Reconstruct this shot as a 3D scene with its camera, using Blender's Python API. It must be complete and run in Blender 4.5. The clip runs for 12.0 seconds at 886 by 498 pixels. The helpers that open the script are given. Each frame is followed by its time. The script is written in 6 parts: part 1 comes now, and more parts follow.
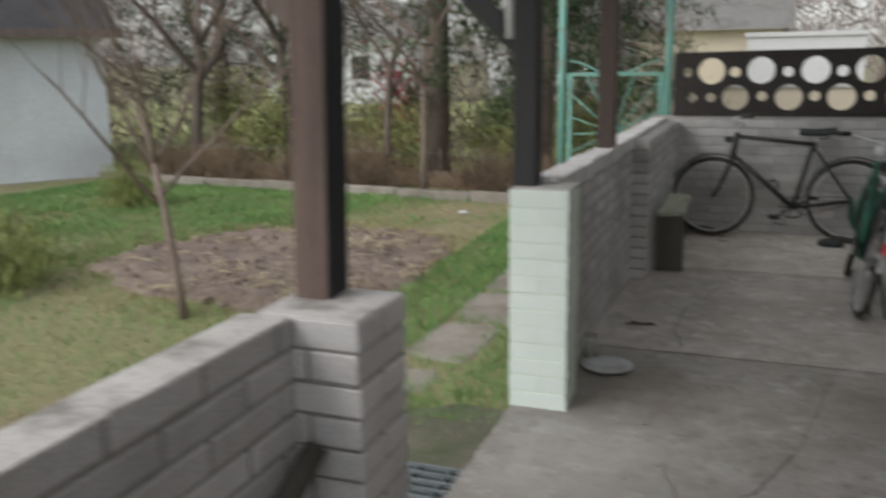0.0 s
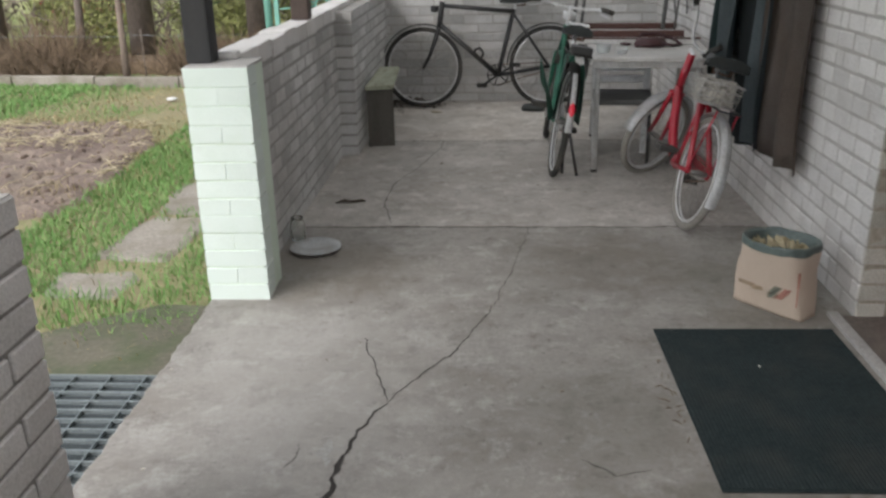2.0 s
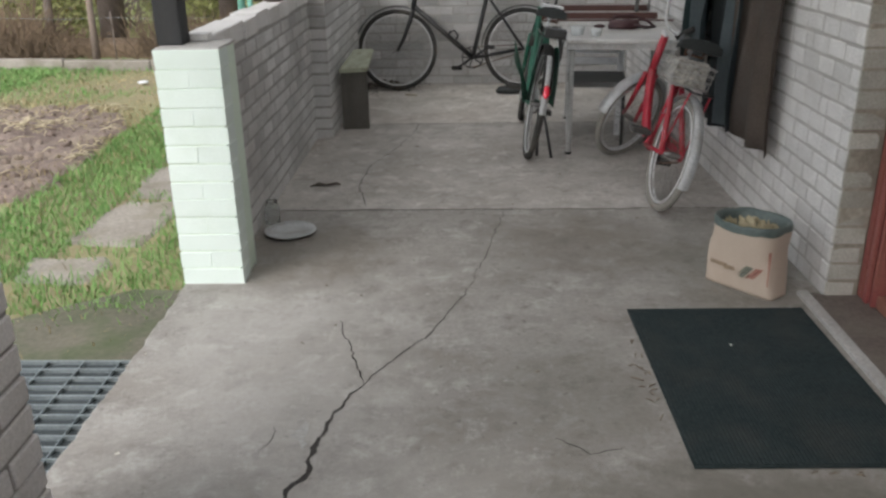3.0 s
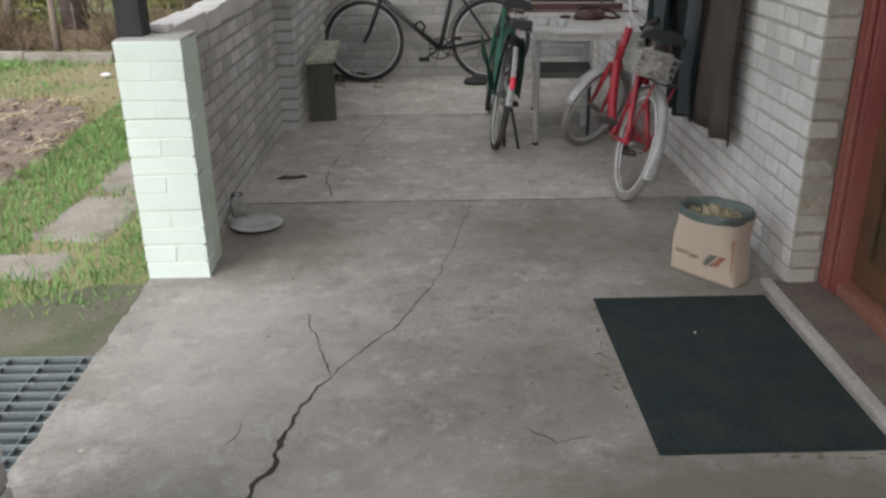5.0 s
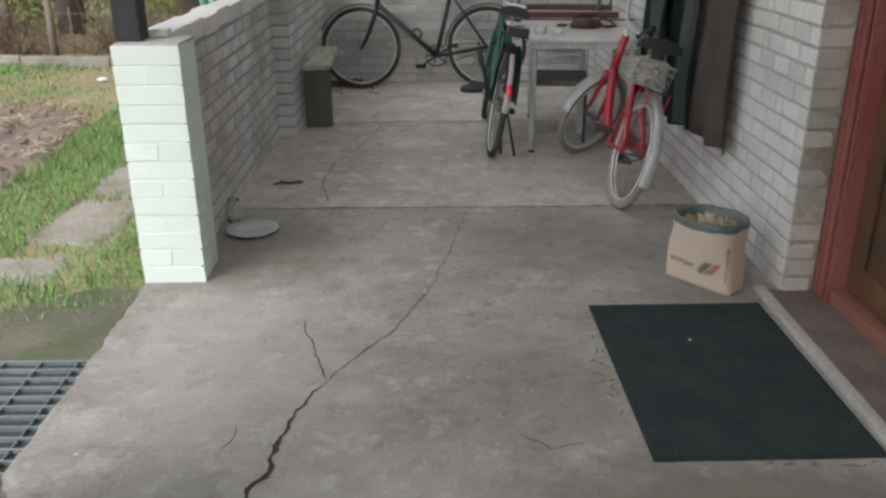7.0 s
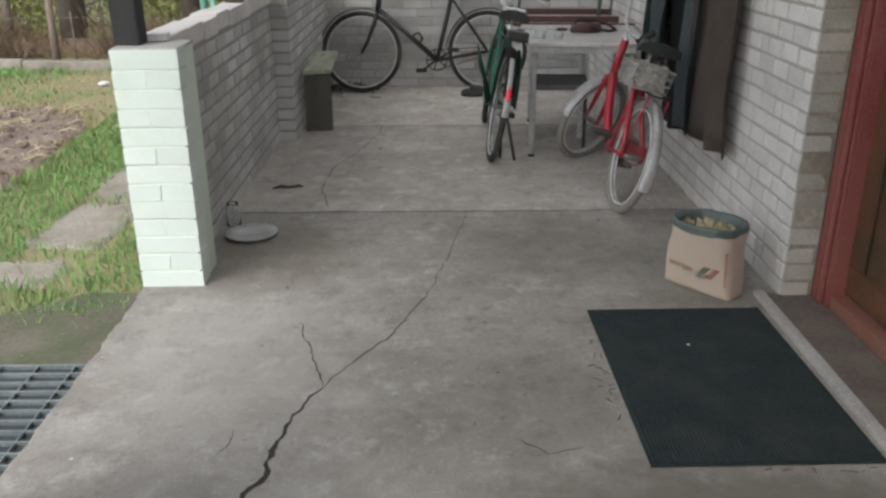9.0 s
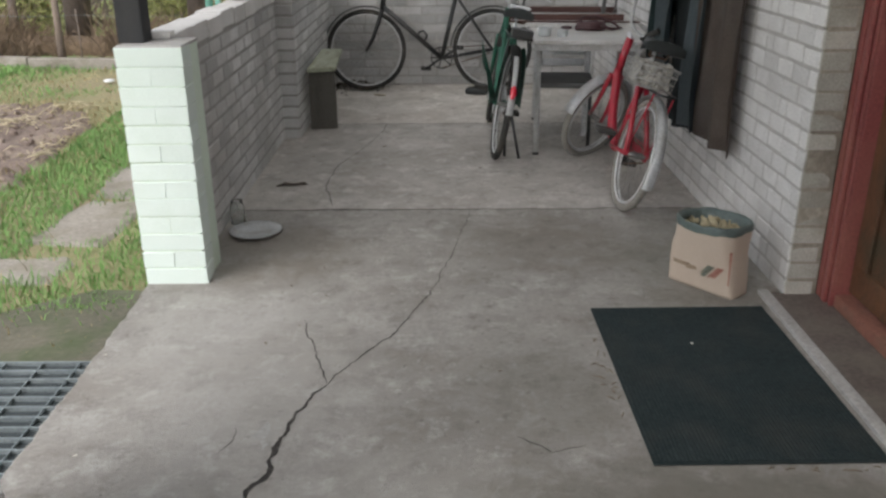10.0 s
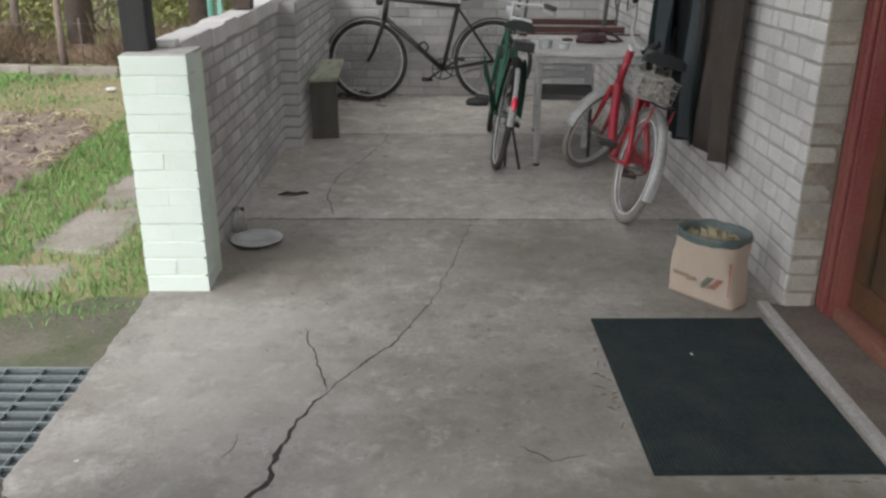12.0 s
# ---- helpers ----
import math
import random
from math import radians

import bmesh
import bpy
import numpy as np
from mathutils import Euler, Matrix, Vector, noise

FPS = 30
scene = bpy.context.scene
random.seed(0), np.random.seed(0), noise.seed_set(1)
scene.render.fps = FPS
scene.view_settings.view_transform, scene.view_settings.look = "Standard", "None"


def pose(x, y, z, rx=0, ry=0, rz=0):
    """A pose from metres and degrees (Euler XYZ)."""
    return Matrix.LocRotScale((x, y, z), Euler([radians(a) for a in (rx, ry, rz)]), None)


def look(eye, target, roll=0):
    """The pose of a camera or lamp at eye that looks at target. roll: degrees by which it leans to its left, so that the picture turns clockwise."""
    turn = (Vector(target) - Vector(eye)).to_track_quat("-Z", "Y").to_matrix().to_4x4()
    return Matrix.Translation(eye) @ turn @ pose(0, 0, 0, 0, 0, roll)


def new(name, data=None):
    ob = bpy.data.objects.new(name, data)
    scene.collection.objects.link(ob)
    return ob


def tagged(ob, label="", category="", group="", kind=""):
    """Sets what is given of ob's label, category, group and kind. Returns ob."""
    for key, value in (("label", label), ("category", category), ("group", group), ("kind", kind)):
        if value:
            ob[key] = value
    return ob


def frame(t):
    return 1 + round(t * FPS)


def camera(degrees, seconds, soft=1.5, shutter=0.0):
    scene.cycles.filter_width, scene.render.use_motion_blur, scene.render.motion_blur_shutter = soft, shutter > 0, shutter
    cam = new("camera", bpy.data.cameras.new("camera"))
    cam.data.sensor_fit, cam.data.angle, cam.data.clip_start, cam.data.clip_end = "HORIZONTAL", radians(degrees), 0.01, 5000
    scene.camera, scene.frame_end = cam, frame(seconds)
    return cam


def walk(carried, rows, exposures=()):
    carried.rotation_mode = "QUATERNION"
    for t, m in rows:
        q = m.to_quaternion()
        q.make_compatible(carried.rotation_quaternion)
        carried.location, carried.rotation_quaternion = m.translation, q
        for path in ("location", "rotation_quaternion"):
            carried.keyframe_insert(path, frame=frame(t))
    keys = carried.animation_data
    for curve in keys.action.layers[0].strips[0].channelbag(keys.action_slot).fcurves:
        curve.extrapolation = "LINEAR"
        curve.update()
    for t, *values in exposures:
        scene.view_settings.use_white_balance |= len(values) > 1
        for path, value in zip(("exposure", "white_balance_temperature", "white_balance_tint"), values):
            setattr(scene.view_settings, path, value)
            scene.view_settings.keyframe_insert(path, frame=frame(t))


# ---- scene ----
cam = camera(55.1, 12.0, 2.6, 0.9)
PATH = [
    (0, (-0.107, -0.156, 1.471), (-0.803, 1.669, 1.041), -0.9),
    (0.2, (-0.048, -0.115, 1.459), (-0.686, 1.736, 1.01), -0.9),
    (0.5, (0.016, -0.054, 1.433), (-0.504, 1.816, 0.955), -1.3),
    (0.7, (0.032, -0.009, 1.44), (-0.407, 1.876, 0.922), -0.8),
    (1, (0.084, 0.001, 1.427), (-0.266, 1.885, 0.867), -1.4),
    (1.2, (0.069, 0.038, 1.423), (-0.183, 1.921, 0.823), -0.8),
    (1.5, (0.085, 0.034, 1.426), (-0.082, 1.915, 0.767), -1.3),
    (1.7, (0.077, 0.037, 1.427), (-0.057, 1.91, 0.743), -1.1),
    (2, (0.076, 0.029, 1.421), (-0.038, 1.898, 0.717), -1.2),
    (2.5, (0.078, 0.028, 1.419), (-0.007, 1.888, 0.69), -1.2),
    (3, (0.082, 0.024, 1.416), (0.023, 1.881, 0.676), -1.0),
    (5, (0.098, 0.024, 1.414), (0.107, 1.875, 0.655), -0.8),
    (5.5, (0.096, 0.024, 1.417), (0.111, 1.874, 0.658), -0.6),
    (6, (0.091, 0.021, 1.416), (0.11, 1.873, 0.662), -0.6),
    (6.5, (0.09, 0.021, 1.416), (0.11, 1.874, 0.665), -0.5),
    (7, (0.094, 0.016, 1.414), (0.115, 1.873, 0.67), -0.3),
    (9, (0.109, 0.021, 1.413), (0.125, 1.881, 0.678), -0.3),
    (9.5, (0.11, 0.019, 1.411), (0.121, 1.879, 0.675), -0.3),
    (10, (0.113, 0.02, 1.413), (0.118, 1.878, 0.674), -0.3),
    (10.5, (0.109, 0.019, 1.411), (0.118, 1.879, 0.676), -0.3),
    (11, (0.106, 0.014, 1.411), (0.115, 1.877, 0.684), -0.3),
    (11.5, (0.104, 0.007, 1.415), (0.117, 1.874, 0.696), -0.1),
    (12, (0.102, 0.005, 1.412), (0.111, 1.873, 0.697), 0.2),
]
walk(cam, [(t, look(eye, target, roll)) for t, eye, target, roll in PATH],
     [(0, 0.20), (0.5, 0.45), (1.0, 0.61), (1.5, 0.79), (3.0, 0.88), (12.0, 0.85)])

# ---- light ----
world = bpy.data.worlds.new("overcast_sky")
scene.world = world
world.use_nodes = True
_nt = world.node_tree
_sky = _nt.nodes.new("ShaderNodeTexSky")
_sky.sky_type = "NISHITA"
_sky.sun_disc = False
_sky.sun_elevation, _sky.sun_rotation = radians(46), radians(215)
_sky.dust_density, _sky.air_density = 1.5, 1.0
_grey = _nt.nodes.new("ShaderNodeHueSaturation")
_grey.inputs["Saturation"].default_value = 0.32
_nt.links.new(_sky.outputs["Color"], _grey.inputs["Color"])
_nt.links.new(_grey.outputs["Color"], _nt.nodes["Background"].inputs["Color"])
_nt.nodes["Background"].inputs["Strength"].default_value = 0.15
sun = new("sun", bpy.data.lights.new("sun", "SUN"))
sun.data.energy, sun.data.angle, sun.data.color = 1.5, radians(50), (1.0, 0.97, 0.93)
sun.matrix_world = look((-7, -6, 11), (0, 4, 0))


# ---- materials ----
def material(name, a, b, rough=0.8, scale=6.0, fine=60.0, bump=0.25, depth=0.004, metal=0.0, vary=0.0, dirt=None, dirt_scale=1.3,
             dirt_amount=0.5, island=False, stretch=(1, 1, 1), coat=0.0, local=False, grit=0.35):
    """Two colours mixed by a coarse and a fine grain, with patches of dirt, relief, and a shift of tone from piece to piece."""
    m = bpy.data.materials.new(name)
    m.use_nodes = True
    t = m.node_tree
    n, l = t.nodes, t.links
    p = n["Principled BSDF"]
    if local:
        pos = n.new("ShaderNodeTexCoord").outputs["Object"]
    else:
        pos = n.new("ShaderNodeNewGeometry").outputs["Position"]
    mp = n.new("ShaderNodeMapping")
    mp.inputs["Scale"].default_value = stretch
    l.new(pos, mp.inputs["Vector"])

    def grain(sc, detail=5.0):
        x = n.new("ShaderNodeTexNoise")
        x.inputs["Scale"].default_value, x.inputs["Detail"].default_value = sc, detail
        l.new(mp.outputs["Vector"], x.inputs["Vector"])
        return x.outputs["Fac"]

    def ramp(src, lo, hi):
        r = n.new("ShaderNodeMapRange")
        r.inputs["From Min"].default_value, r.inputs["From Max"].default_value = lo, hi
        l.new(src, r.inputs["Value"])
        return r.outputs["Result"]

    def mix(fac, c1, c2, kind="MIX"):
        x = n.new("ShaderNodeMix")
        x.data_type, x.blend_type = "RGBA", kind
        for k, v in ((0, fac), (6, c1), (7, c2)):
            if hasattr(v, "is_linked"):
                l.new(v, x.inputs[k])
            else:
                x.inputs[k].default_value = v if k == 0 else (*v, 1)
        return x.outputs[2]

    coarse, small = grain(scale), grain(fine, 8.0)
    col = mix(ramp(coarse, 0.3, 0.7), a, b)
    col = mix(grit, col, mix(ramp(small, 0.3, 0.7), tuple(c * 0.55 for c in a), tuple(min(1, c * 1.3) for c in b)))
    if dirt:
        col = mix(mix_fac(n, l, ramp(grain(dirt_scale, 7.0), 0.48, 0.68), dirt_amount), col, dirt)
    if vary:
        src = n.new("ShaderNodeNewGeometry").outputs["Random Per Island"] if island else n.new("ShaderNodeObjectInfo").outputs["Random"]
        r = n.new("ShaderNodeMapRange")
        r.inputs["To Min"].default_value, r.inputs["To Max"].default_value = 1 - vary, 1 + vary * 0.6
        l.new(src, r.inputs["Value"])
        hsv = n.new("ShaderNodeHueSaturation")
        l.new(r.outputs["Result"], hsv.inputs["Value"])
        l.new(col, hsv.inputs["Color"])
        col = hsv.outputs["Color"]
    l.new(col, p.inputs["Base Color"])
    p.inputs["Metallic"].default_value = metal
    rr = n.new("ShaderNodeMapRange")
    rr.inputs["To Min"].default_value, rr.inputs["To Max"].default_value = max(0.03, rough - 0.12), min(1, rough + 0.12)
    l.new(coarse, rr.inputs["Value"])
    l.new(rr.outputs["Result"], p.inputs["Roughness"])
    p.inputs["Coat Weight"].default_value = coat
    if bump:
        bn = n.new("ShaderNodeBump")
        bn.inputs["Strength"].default_value, bn.inputs["Distance"].default_value = bump, depth
        l.new(small, bn.inputs["Height"])
        l.new(bn.outputs["Normal"], p.inputs["Normal"])
    return m


def mix_fac(n, l, src, amount):
    x = n.new("ShaderNodeMath")
    x.operation = "MULTIPLY"
    x.inputs[1].default_value = amount
    l.new(src, x.inputs[0])
    return x.outputs[0]


M_BRICK = material("silicate_brick", (0.49, 0.485, 0.475), (0.625, 0.62, 0.61), 0.9, 9, 140, 0.5, 0.003, vary=0.22, dirt=(0.22, 0.20, 0.18), dirt_scale=1.6, dirt_amount=0.45)
M_BRICK_HOUSE = material("pale_silicate_brick", (0.62, 0.605, 0.59), (0.74, 0.725, 0.71), 0.9, 9, 140, 0.22, 0.003, vary=0.13, dirt=(0.36, 0.34, 0.31), dirt_scale=1.7, dirt_amount=0.4)
# The door reveal's shade is put into this brick's colour, besides grime.
M_BRICK_SHADED_GRIMY = material("shaded_grimy_reveal_brick", (0.34, 0.325, 0.28), (0.47, 0.45, 0.40), 0.9, 9, 140, 0.5, 0.003, vary=0.2, dirt=(0.19, 0.17, 0.12), dirt_scale=5, dirt_amount=0.6)
M_MORTAR_PALE = material("pale_mortar", (0.36, 0.345, 0.325), (0.48, 0.46, 0.435), 0.95, 12, 160, 0.6, 0.004)
M_MORTAR = material("grey_mortar", (0.25, 0.24, 0.225), (0.36, 0.345, 0.33), 0.95, 12, 160, 0.6, 0.004)
M_MINT = material("mint_paint", (0.65, 0.735, 0.69), (0.69, 0.77, 0.725), 0.6, 3, 220, 0.2, 0.002, grit=0.1, vary=0.03, dirt=(0.50, 0.60, 0.50), dirt_scale=9, dirt_amount=0.18)
M_MINT_FLAT = material("mint_render", (0.60, 0.70, 0.60), (0.68, 0.78, 0.67), 0.7, 4, 70, 0.25, 0.002, grit=0.15, dirt=(0.42, 0.48, 0.38), dirt_scale=3, dirt_amount=0.35)
def concrete(name="porch_concrete", gain=1.0, tone_patches=()):
    """Old trowelled concrete: broad tone, dark blotches, pale scuffs, fine grit."""
    m = bpy.data.materials.new(name)
    m.use_nodes = True
    n, l = m.node_tree.nodes, m.node_tree.links
    pos = n.new("ShaderNodeNewGeometry").outputs["Position"]

    def layer(scale, detail, rough, lo, hi, distort=0.0):
        x = n.new("ShaderNodeTexNoise")
        x.inputs["Scale"].default_value, x.inputs["Detail"].default_value, x.inputs["Roughness"].default_value, x.inputs["Distortion"].default_value = scale, detail, rough, distort
        l.new(pos, x.inputs["Vector"])
        r = n.new("ShaderNodeMapRange")
        r.inputs["From Min"].default_value, r.inputs["From Max"].default_value = lo, hi
        l.new(x.outputs["Fac"], r.inputs["Value"])
        return r.outputs["Result"]

    def over(base, fac, colour, amount):
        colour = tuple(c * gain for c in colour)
        k = n.new("ShaderNodeMath")
        k.operation, k.inputs[1].default_value = "MULTIPLY", amount
        l.new(fac, k.inputs[0])
        x = n.new("ShaderNodeMix")
        x.data_type = "RGBA"
        l.new(k.outputs[0], x.inputs[0])
        if isinstance(base, tuple):
            x.inputs[6].default_value = (*base, 1)
        else:
            l.new(base, x.inputs[6])
        x.inputs[7].default_value = (*colour, 1)
        return x.outputs[2]

    grit = layer(95, 6, 0.7, 0.3, 0.7)
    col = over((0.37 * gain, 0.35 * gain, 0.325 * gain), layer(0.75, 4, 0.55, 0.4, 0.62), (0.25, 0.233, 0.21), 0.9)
    col = over(col, layer(3.6, 10, 0.72, 0.47, 0.66, 0.15), (0.155, 0.14, 0.12), 0.68)
    col = over(col, layer(1.5, 6, 0.65, 0.5, 0.66, 0.2), (0.255, 0.222, 0.19), 0.5)
    col = over(col, layer(11, 8, 0.7, 0.53, 0.66), (0.13, 0.117, 0.098), 0.72)
    col = over(col, layer(6.5, 9, 0.75, 0.54, 0.64, 0.3), (0.52, 0.505, 0.48), 0.66)
    col = over(col, layer(2.9, 10, 0.75, 0.54, 0.67, 0.1), (0.48, 0.465, 0.44), 0.68)
    col = over(col, layer(17, 9, 0.8, 0.55, 0.63, 0.4), (0.50, 0.485, 0.46), 0.5)
    col = over(col, layer(30, 5, 0.6, 0.63, 0.69), (0.09, 0.08, 0.07), 0.7)
    col = over(col, layer(48, 8, 0.75, 0.42, 0.62), (0.20, 0.185, 0.165), 0.45)
    col = over(col, grit, (0.22, 0.205, 0.19), 0.35)
    wobble = n.new("ShaderNodeTexNoise")
    wobble.inputs["Scale"].default_value, wobble.inputs["Detail"].default_value = 5.0, 8.0
    l.new(pos, wobble.inputs["Vector"])
    for cx, cy, rx, ry, colour, amount in tone_patches:
        place = n.new("ShaderNodeMapping")
        place.vector_type = "TEXTURE"
        place.inputs["Location"].default_value, place.inputs["Scale"].default_value = (cx, cy, 0), (rx, ry, 1)
        l.new(pos, place.inputs["Vector"])
        far = n.new("ShaderNodeVectorMath")
        far.operation = "LENGTH"
        l.new(place.outputs["Vector"], far.inputs[0])
        ragged = n.new("ShaderNodeMath")
        ragged.operation, ragged.inputs[1].default_value = "MULTIPLY_ADD", 1.3
        l.new(wobble.outputs["Fac"], ragged.inputs[0])
        l.new(far.outputs["Value"], ragged.inputs[2])
        edge = n.new("ShaderNodeMapRange")
        edge.inputs["From Min"].default_value, edge.inputs["From Max"].default_value = 1.75, 1.15
        l.new(ragged.outputs[0], edge.inputs["Value"])
        col = over(col, edge.outputs["Result"], colour, amount)
    p = n["Principled BSDF"]
    l.new(col, p.inputs["Base Color"])
    p.inputs["Roughness"].default_value = 0.66
    b = n.new("ShaderNodeBump")
    b.inputs["Strength"].default_value, b.inputs["Distance"].default_value = 0.35, 0.004
    l.new(grit, b.inputs["Height"])
    l.new(b.outputs["Normal"], p.inputs["Normal"])
    return m


# Pale front-left patches paint the opening's light over the scuffed concrete.
DARK_TONE, MUDDY_SHADE, LIT_SCUFF = (0.135, 0.125, 0.10), (0.14, 0.118, 0.095), (0.44, 0.425, 0.395)
M_CONCRETE = concrete(tone_patches=((-0.55, 2.55, 0.50, 0.75, LIT_SCUFF, 0.38), (-0.05, 1.75, 0.45, 0.35, LIT_SCUFF, 0.35), (0.90, 1.72, 0.75, 0.32, DARK_TONE, 0.75), (0.45, 2.35, 0.28, 0.4, DARK_TONE, 0.35), (0.62, 3.62, 0.42, 0.42, MUDDY_SHADE, 0.42),
                              # The patch by the plate is dirt with shade painted in.
                              (-0.62, 3.55, 0.38, 0.42, MUDDY_SHADE, 0.48), (1.15, 3.35, 0.35, 0.5, DARK_TONE, 0.45)))
# Gain adds the light missing at the back to these bays' colour.
M_CONCRETE_MID = concrete("brightened_middle_bay", 1.42)
# The last bay is a paler pour as well.
M_CONCRETE_FAR = concrete("brightened_pale_bay", 2.0)
M_SKIM = material("mortar_smeared_top", (0.52, 0.50, 0.48), (0.66, 0.64, 0.62), 0.9, 7, 120, 0.5, 0.004, dirt=(0.2, 0.18, 0.16), dirt_scale=9, dirt_amount=0.75)
M_KERB = material("pale_concrete", (0.36, 0.35, 0.335), (0.46, 0.45, 0.43), 0.85, 6, 80, 0.4, 0.003, dirt=(0.2, 0.19, 0.17), dirt_amount=0.5)
# Reveal plaster: dirt, with the recess's shade mixed into the tone.
M_REVEAL = material("shaded_dirty_plaster", (0.25, 0.225, 0.175), (0.40, 0.36, 0.30), 0.95, 5, 60, 0.5, 0.004, dirt=(0.12, 0.10, 0.08), dirt_scale=4, dirt_amount=0.6)
M_STEP = material("brown_step", (0.10, 0.082, 0.07), (0.155, 0.13, 0.113), 0.7, 5, 60, 0.3, 0.003, dirt=(0.17, 0.155, 0.125), dirt_scale=5, dirt_amount=0.5)
M_CRACK = material("crack_dirt", (0.025, 0.022, 0.02), (0.05, 0.045, 0.04), 1.0, 20, 200, 0.2)
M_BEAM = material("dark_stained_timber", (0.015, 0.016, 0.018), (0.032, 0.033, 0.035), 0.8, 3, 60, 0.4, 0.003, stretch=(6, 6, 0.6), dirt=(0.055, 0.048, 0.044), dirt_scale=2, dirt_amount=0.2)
M_BEAM_MID = material("paler_brown_timber", (0.10, 0.066, 0.055), (0.19, 0.135, 0.115), 0.7, 3, 60, 0.4, 0.003, stretch=(6, 6, 0.6), dirt=(0.05, 0.035, 0.03), dirt_scale=2, dirt_amount=0.6)
M_BEAM_SLIM = material("brown_stained_timber", (0.042, 0.031, 0.026), (0.085, 0.06, 0.05), 0.75, 3, 60, 0.4, 0.003, stretch=(6, 6, 0.6), dirt=(0.11, 0.07, 0.055), dirt_scale=2, dirt_amount=0.4)
M_BEAM_OLD = material("weathered_timber", (0.15, 0.115, 0.10), (0.24, 0.19, 0.17), 0.8, 3, 60, 0.5, 0.003, stretch=(6, 6, 0.6), dirt=(0.09, 0.06, 0.05), dirt_scale=2, dirt_amount=0.6)
M_PANEL = material("black_stained_board", (0.018, 0.015, 0.014), (0.038, 0.03, 0.027), 0.6, 4, 60, 0.3, 0.002, stretch=(1, 1, 5))
# Roof sheet is unseen; its translucence is assumed, to light the porch.
M_CEIL = bpy.data.materials.new("assumed_translucent_sheet")
M_CEIL.use_nodes = True
_n, _l = M_CEIL.node_tree.nodes, M_CEIL.node_tree.links
_tr, _df, _mx = _n.new("ShaderNodeBsdfTranslucent"), _n.new("ShaderNodeBsdfDiffuse"), _n.new("ShaderNodeMixShader")
_tr.inputs["Color"].default_value, _df.inputs["Color"].default_value = (0.76, 0.75, 0.73, 1), (0.74, 0.73, 0.70, 1)
_mx.inputs[0].default_value = 0.50
_l.new(_tr.outputs[0], _mx.inputs[1]), _l.new(_df.outputs[0], _mx.inputs[2]), _l.new(_mx.outputs[0], _n["Material Output"].inputs["Surface"])
M_RED = material("red_brown_gloss_paint", (0.20, 0.052, 0.05), (0.28, 0.078, 0.072), 0.45, 4, 80, 0.25, 0.002, dirt=(0.27, 0.13, 0.09), dirt_scale=4, dirt_amount=0.4)
M_DOOR = material("worn_varnished_door", (0.055, 0.03, 0.017), (0.17, 0.075, 0.036), 0.5, 4, 50, 0.3, 0.002, stretch=(2, 2, 1.2), dirt=(0.045, 0.04, 0.024), dirt_scale=3.5, dirt_amount=0.85)
M_SILL = material("faded_red_sill_paint", (0.185, 0.072, 0.052), (0.26, 0.115, 0.082), 0.6, 5, 70, 0.3, 0.002, dirt=(0.17, 0.12, 0.085), dirt_scale=6, dirt_amount=0.6)
M_MAT = material("ribbed_rubber", (0.018, 0.027, 0.028), (0.032, 0.042, 0.043), 0.88, 3, 60, 0.3, 0.002, dirt=(0.06, 0.065, 0.06), dirt_scale=5, dirt_amount=0.35)
M_MAT.node_tree.nodes["Principled BSDF"].inputs["Specular IOR Level"].default_value = 0.12
M_TURQ = material("turquoise_paint", (0.135, 0.36, 0.30), (0.20, 0.44, 0.375), 0.5, 6, 60, 0.2, 0.001, dirt=(0.25, 0.16, 0.10), dirt_scale=7, dirt_amount=0.4)
M_SOIL = material("dug_soil", (0.145, 0.105, 0.088), (0.275, 0.215, 0.18), 1.0, 3, 30, 0.9, 0.02, dirt=(0.36, 0.30, 0.22), dirt_scale=5, dirt_amount=0.5)
M_GROUND = material("garden_ground", (0.155, 0.20, 0.068), (0.31, 0.27, 0.155), 1.0, 0.9, 25, 0.8, 0.015, dirt=(0.28, 0.22, 0.145), dirt_scale=0.8, dirt_amount=0.8)
M_GRASS = material("grass_blade", (0.11, 0.25, 0.06), (0.235, 0.40, 0.13), 0.7, 1.2, 30, 0.0, vary=0.38, island=True)
M_STRAW = material("bleached_straw", (0.46, 0.39, 0.25), (0.60, 0.52, 0.36), 0.85, 3, 30, 0.0, vary=0.35, island=True)
M_DRY = material("dry_grass", (0.30, 0.24, 0.13), (0.42, 0.35, 0.2), 0.9, 1.2, 30, 0.0, vary=0.4, island=True)
M_MUD = material("mossy_wet_paving", (0.10, 0.096, 0.068), (0.165, 0.152, 0.115), 0.6, 3, 40, 0.5, 0.006, dirt=(0.06, 0.09, 0.03), dirt_scale=4, dirt_amount=0.7)
M_SLAB = material("old_paving_slab", (0.22, 0.195, 0.165), (0.35, 0.32, 0.28), 0.9, 3, 60, 0.5, 0.004, dirt=(0.16, 0.145, 0.095), dirt_scale=4, dirt_amount=0.75, vary=0.1)
M_ZINC = material("galvanised_steel", (0.25, 0.29, 0.30), (0.36, 0.40, 0.41), 0.45, 8, 90, 0.15, 0.001, metal=0.6)
M_PIT_SHADE = material("pit_shade", (0.034, 0.043, 0.047), (0.06, 0.072, 0.077), 0.9)
M_PLASTER = material("white_render", (0.72, 0.76, 0.80), (0.79, 0.83, 0.87), 0.9, 1.5, 40, 0.3, 0.004, dirt=(0.45, 0.46, 0.46), dirt_scale=0.7, dirt_amount=0.5)


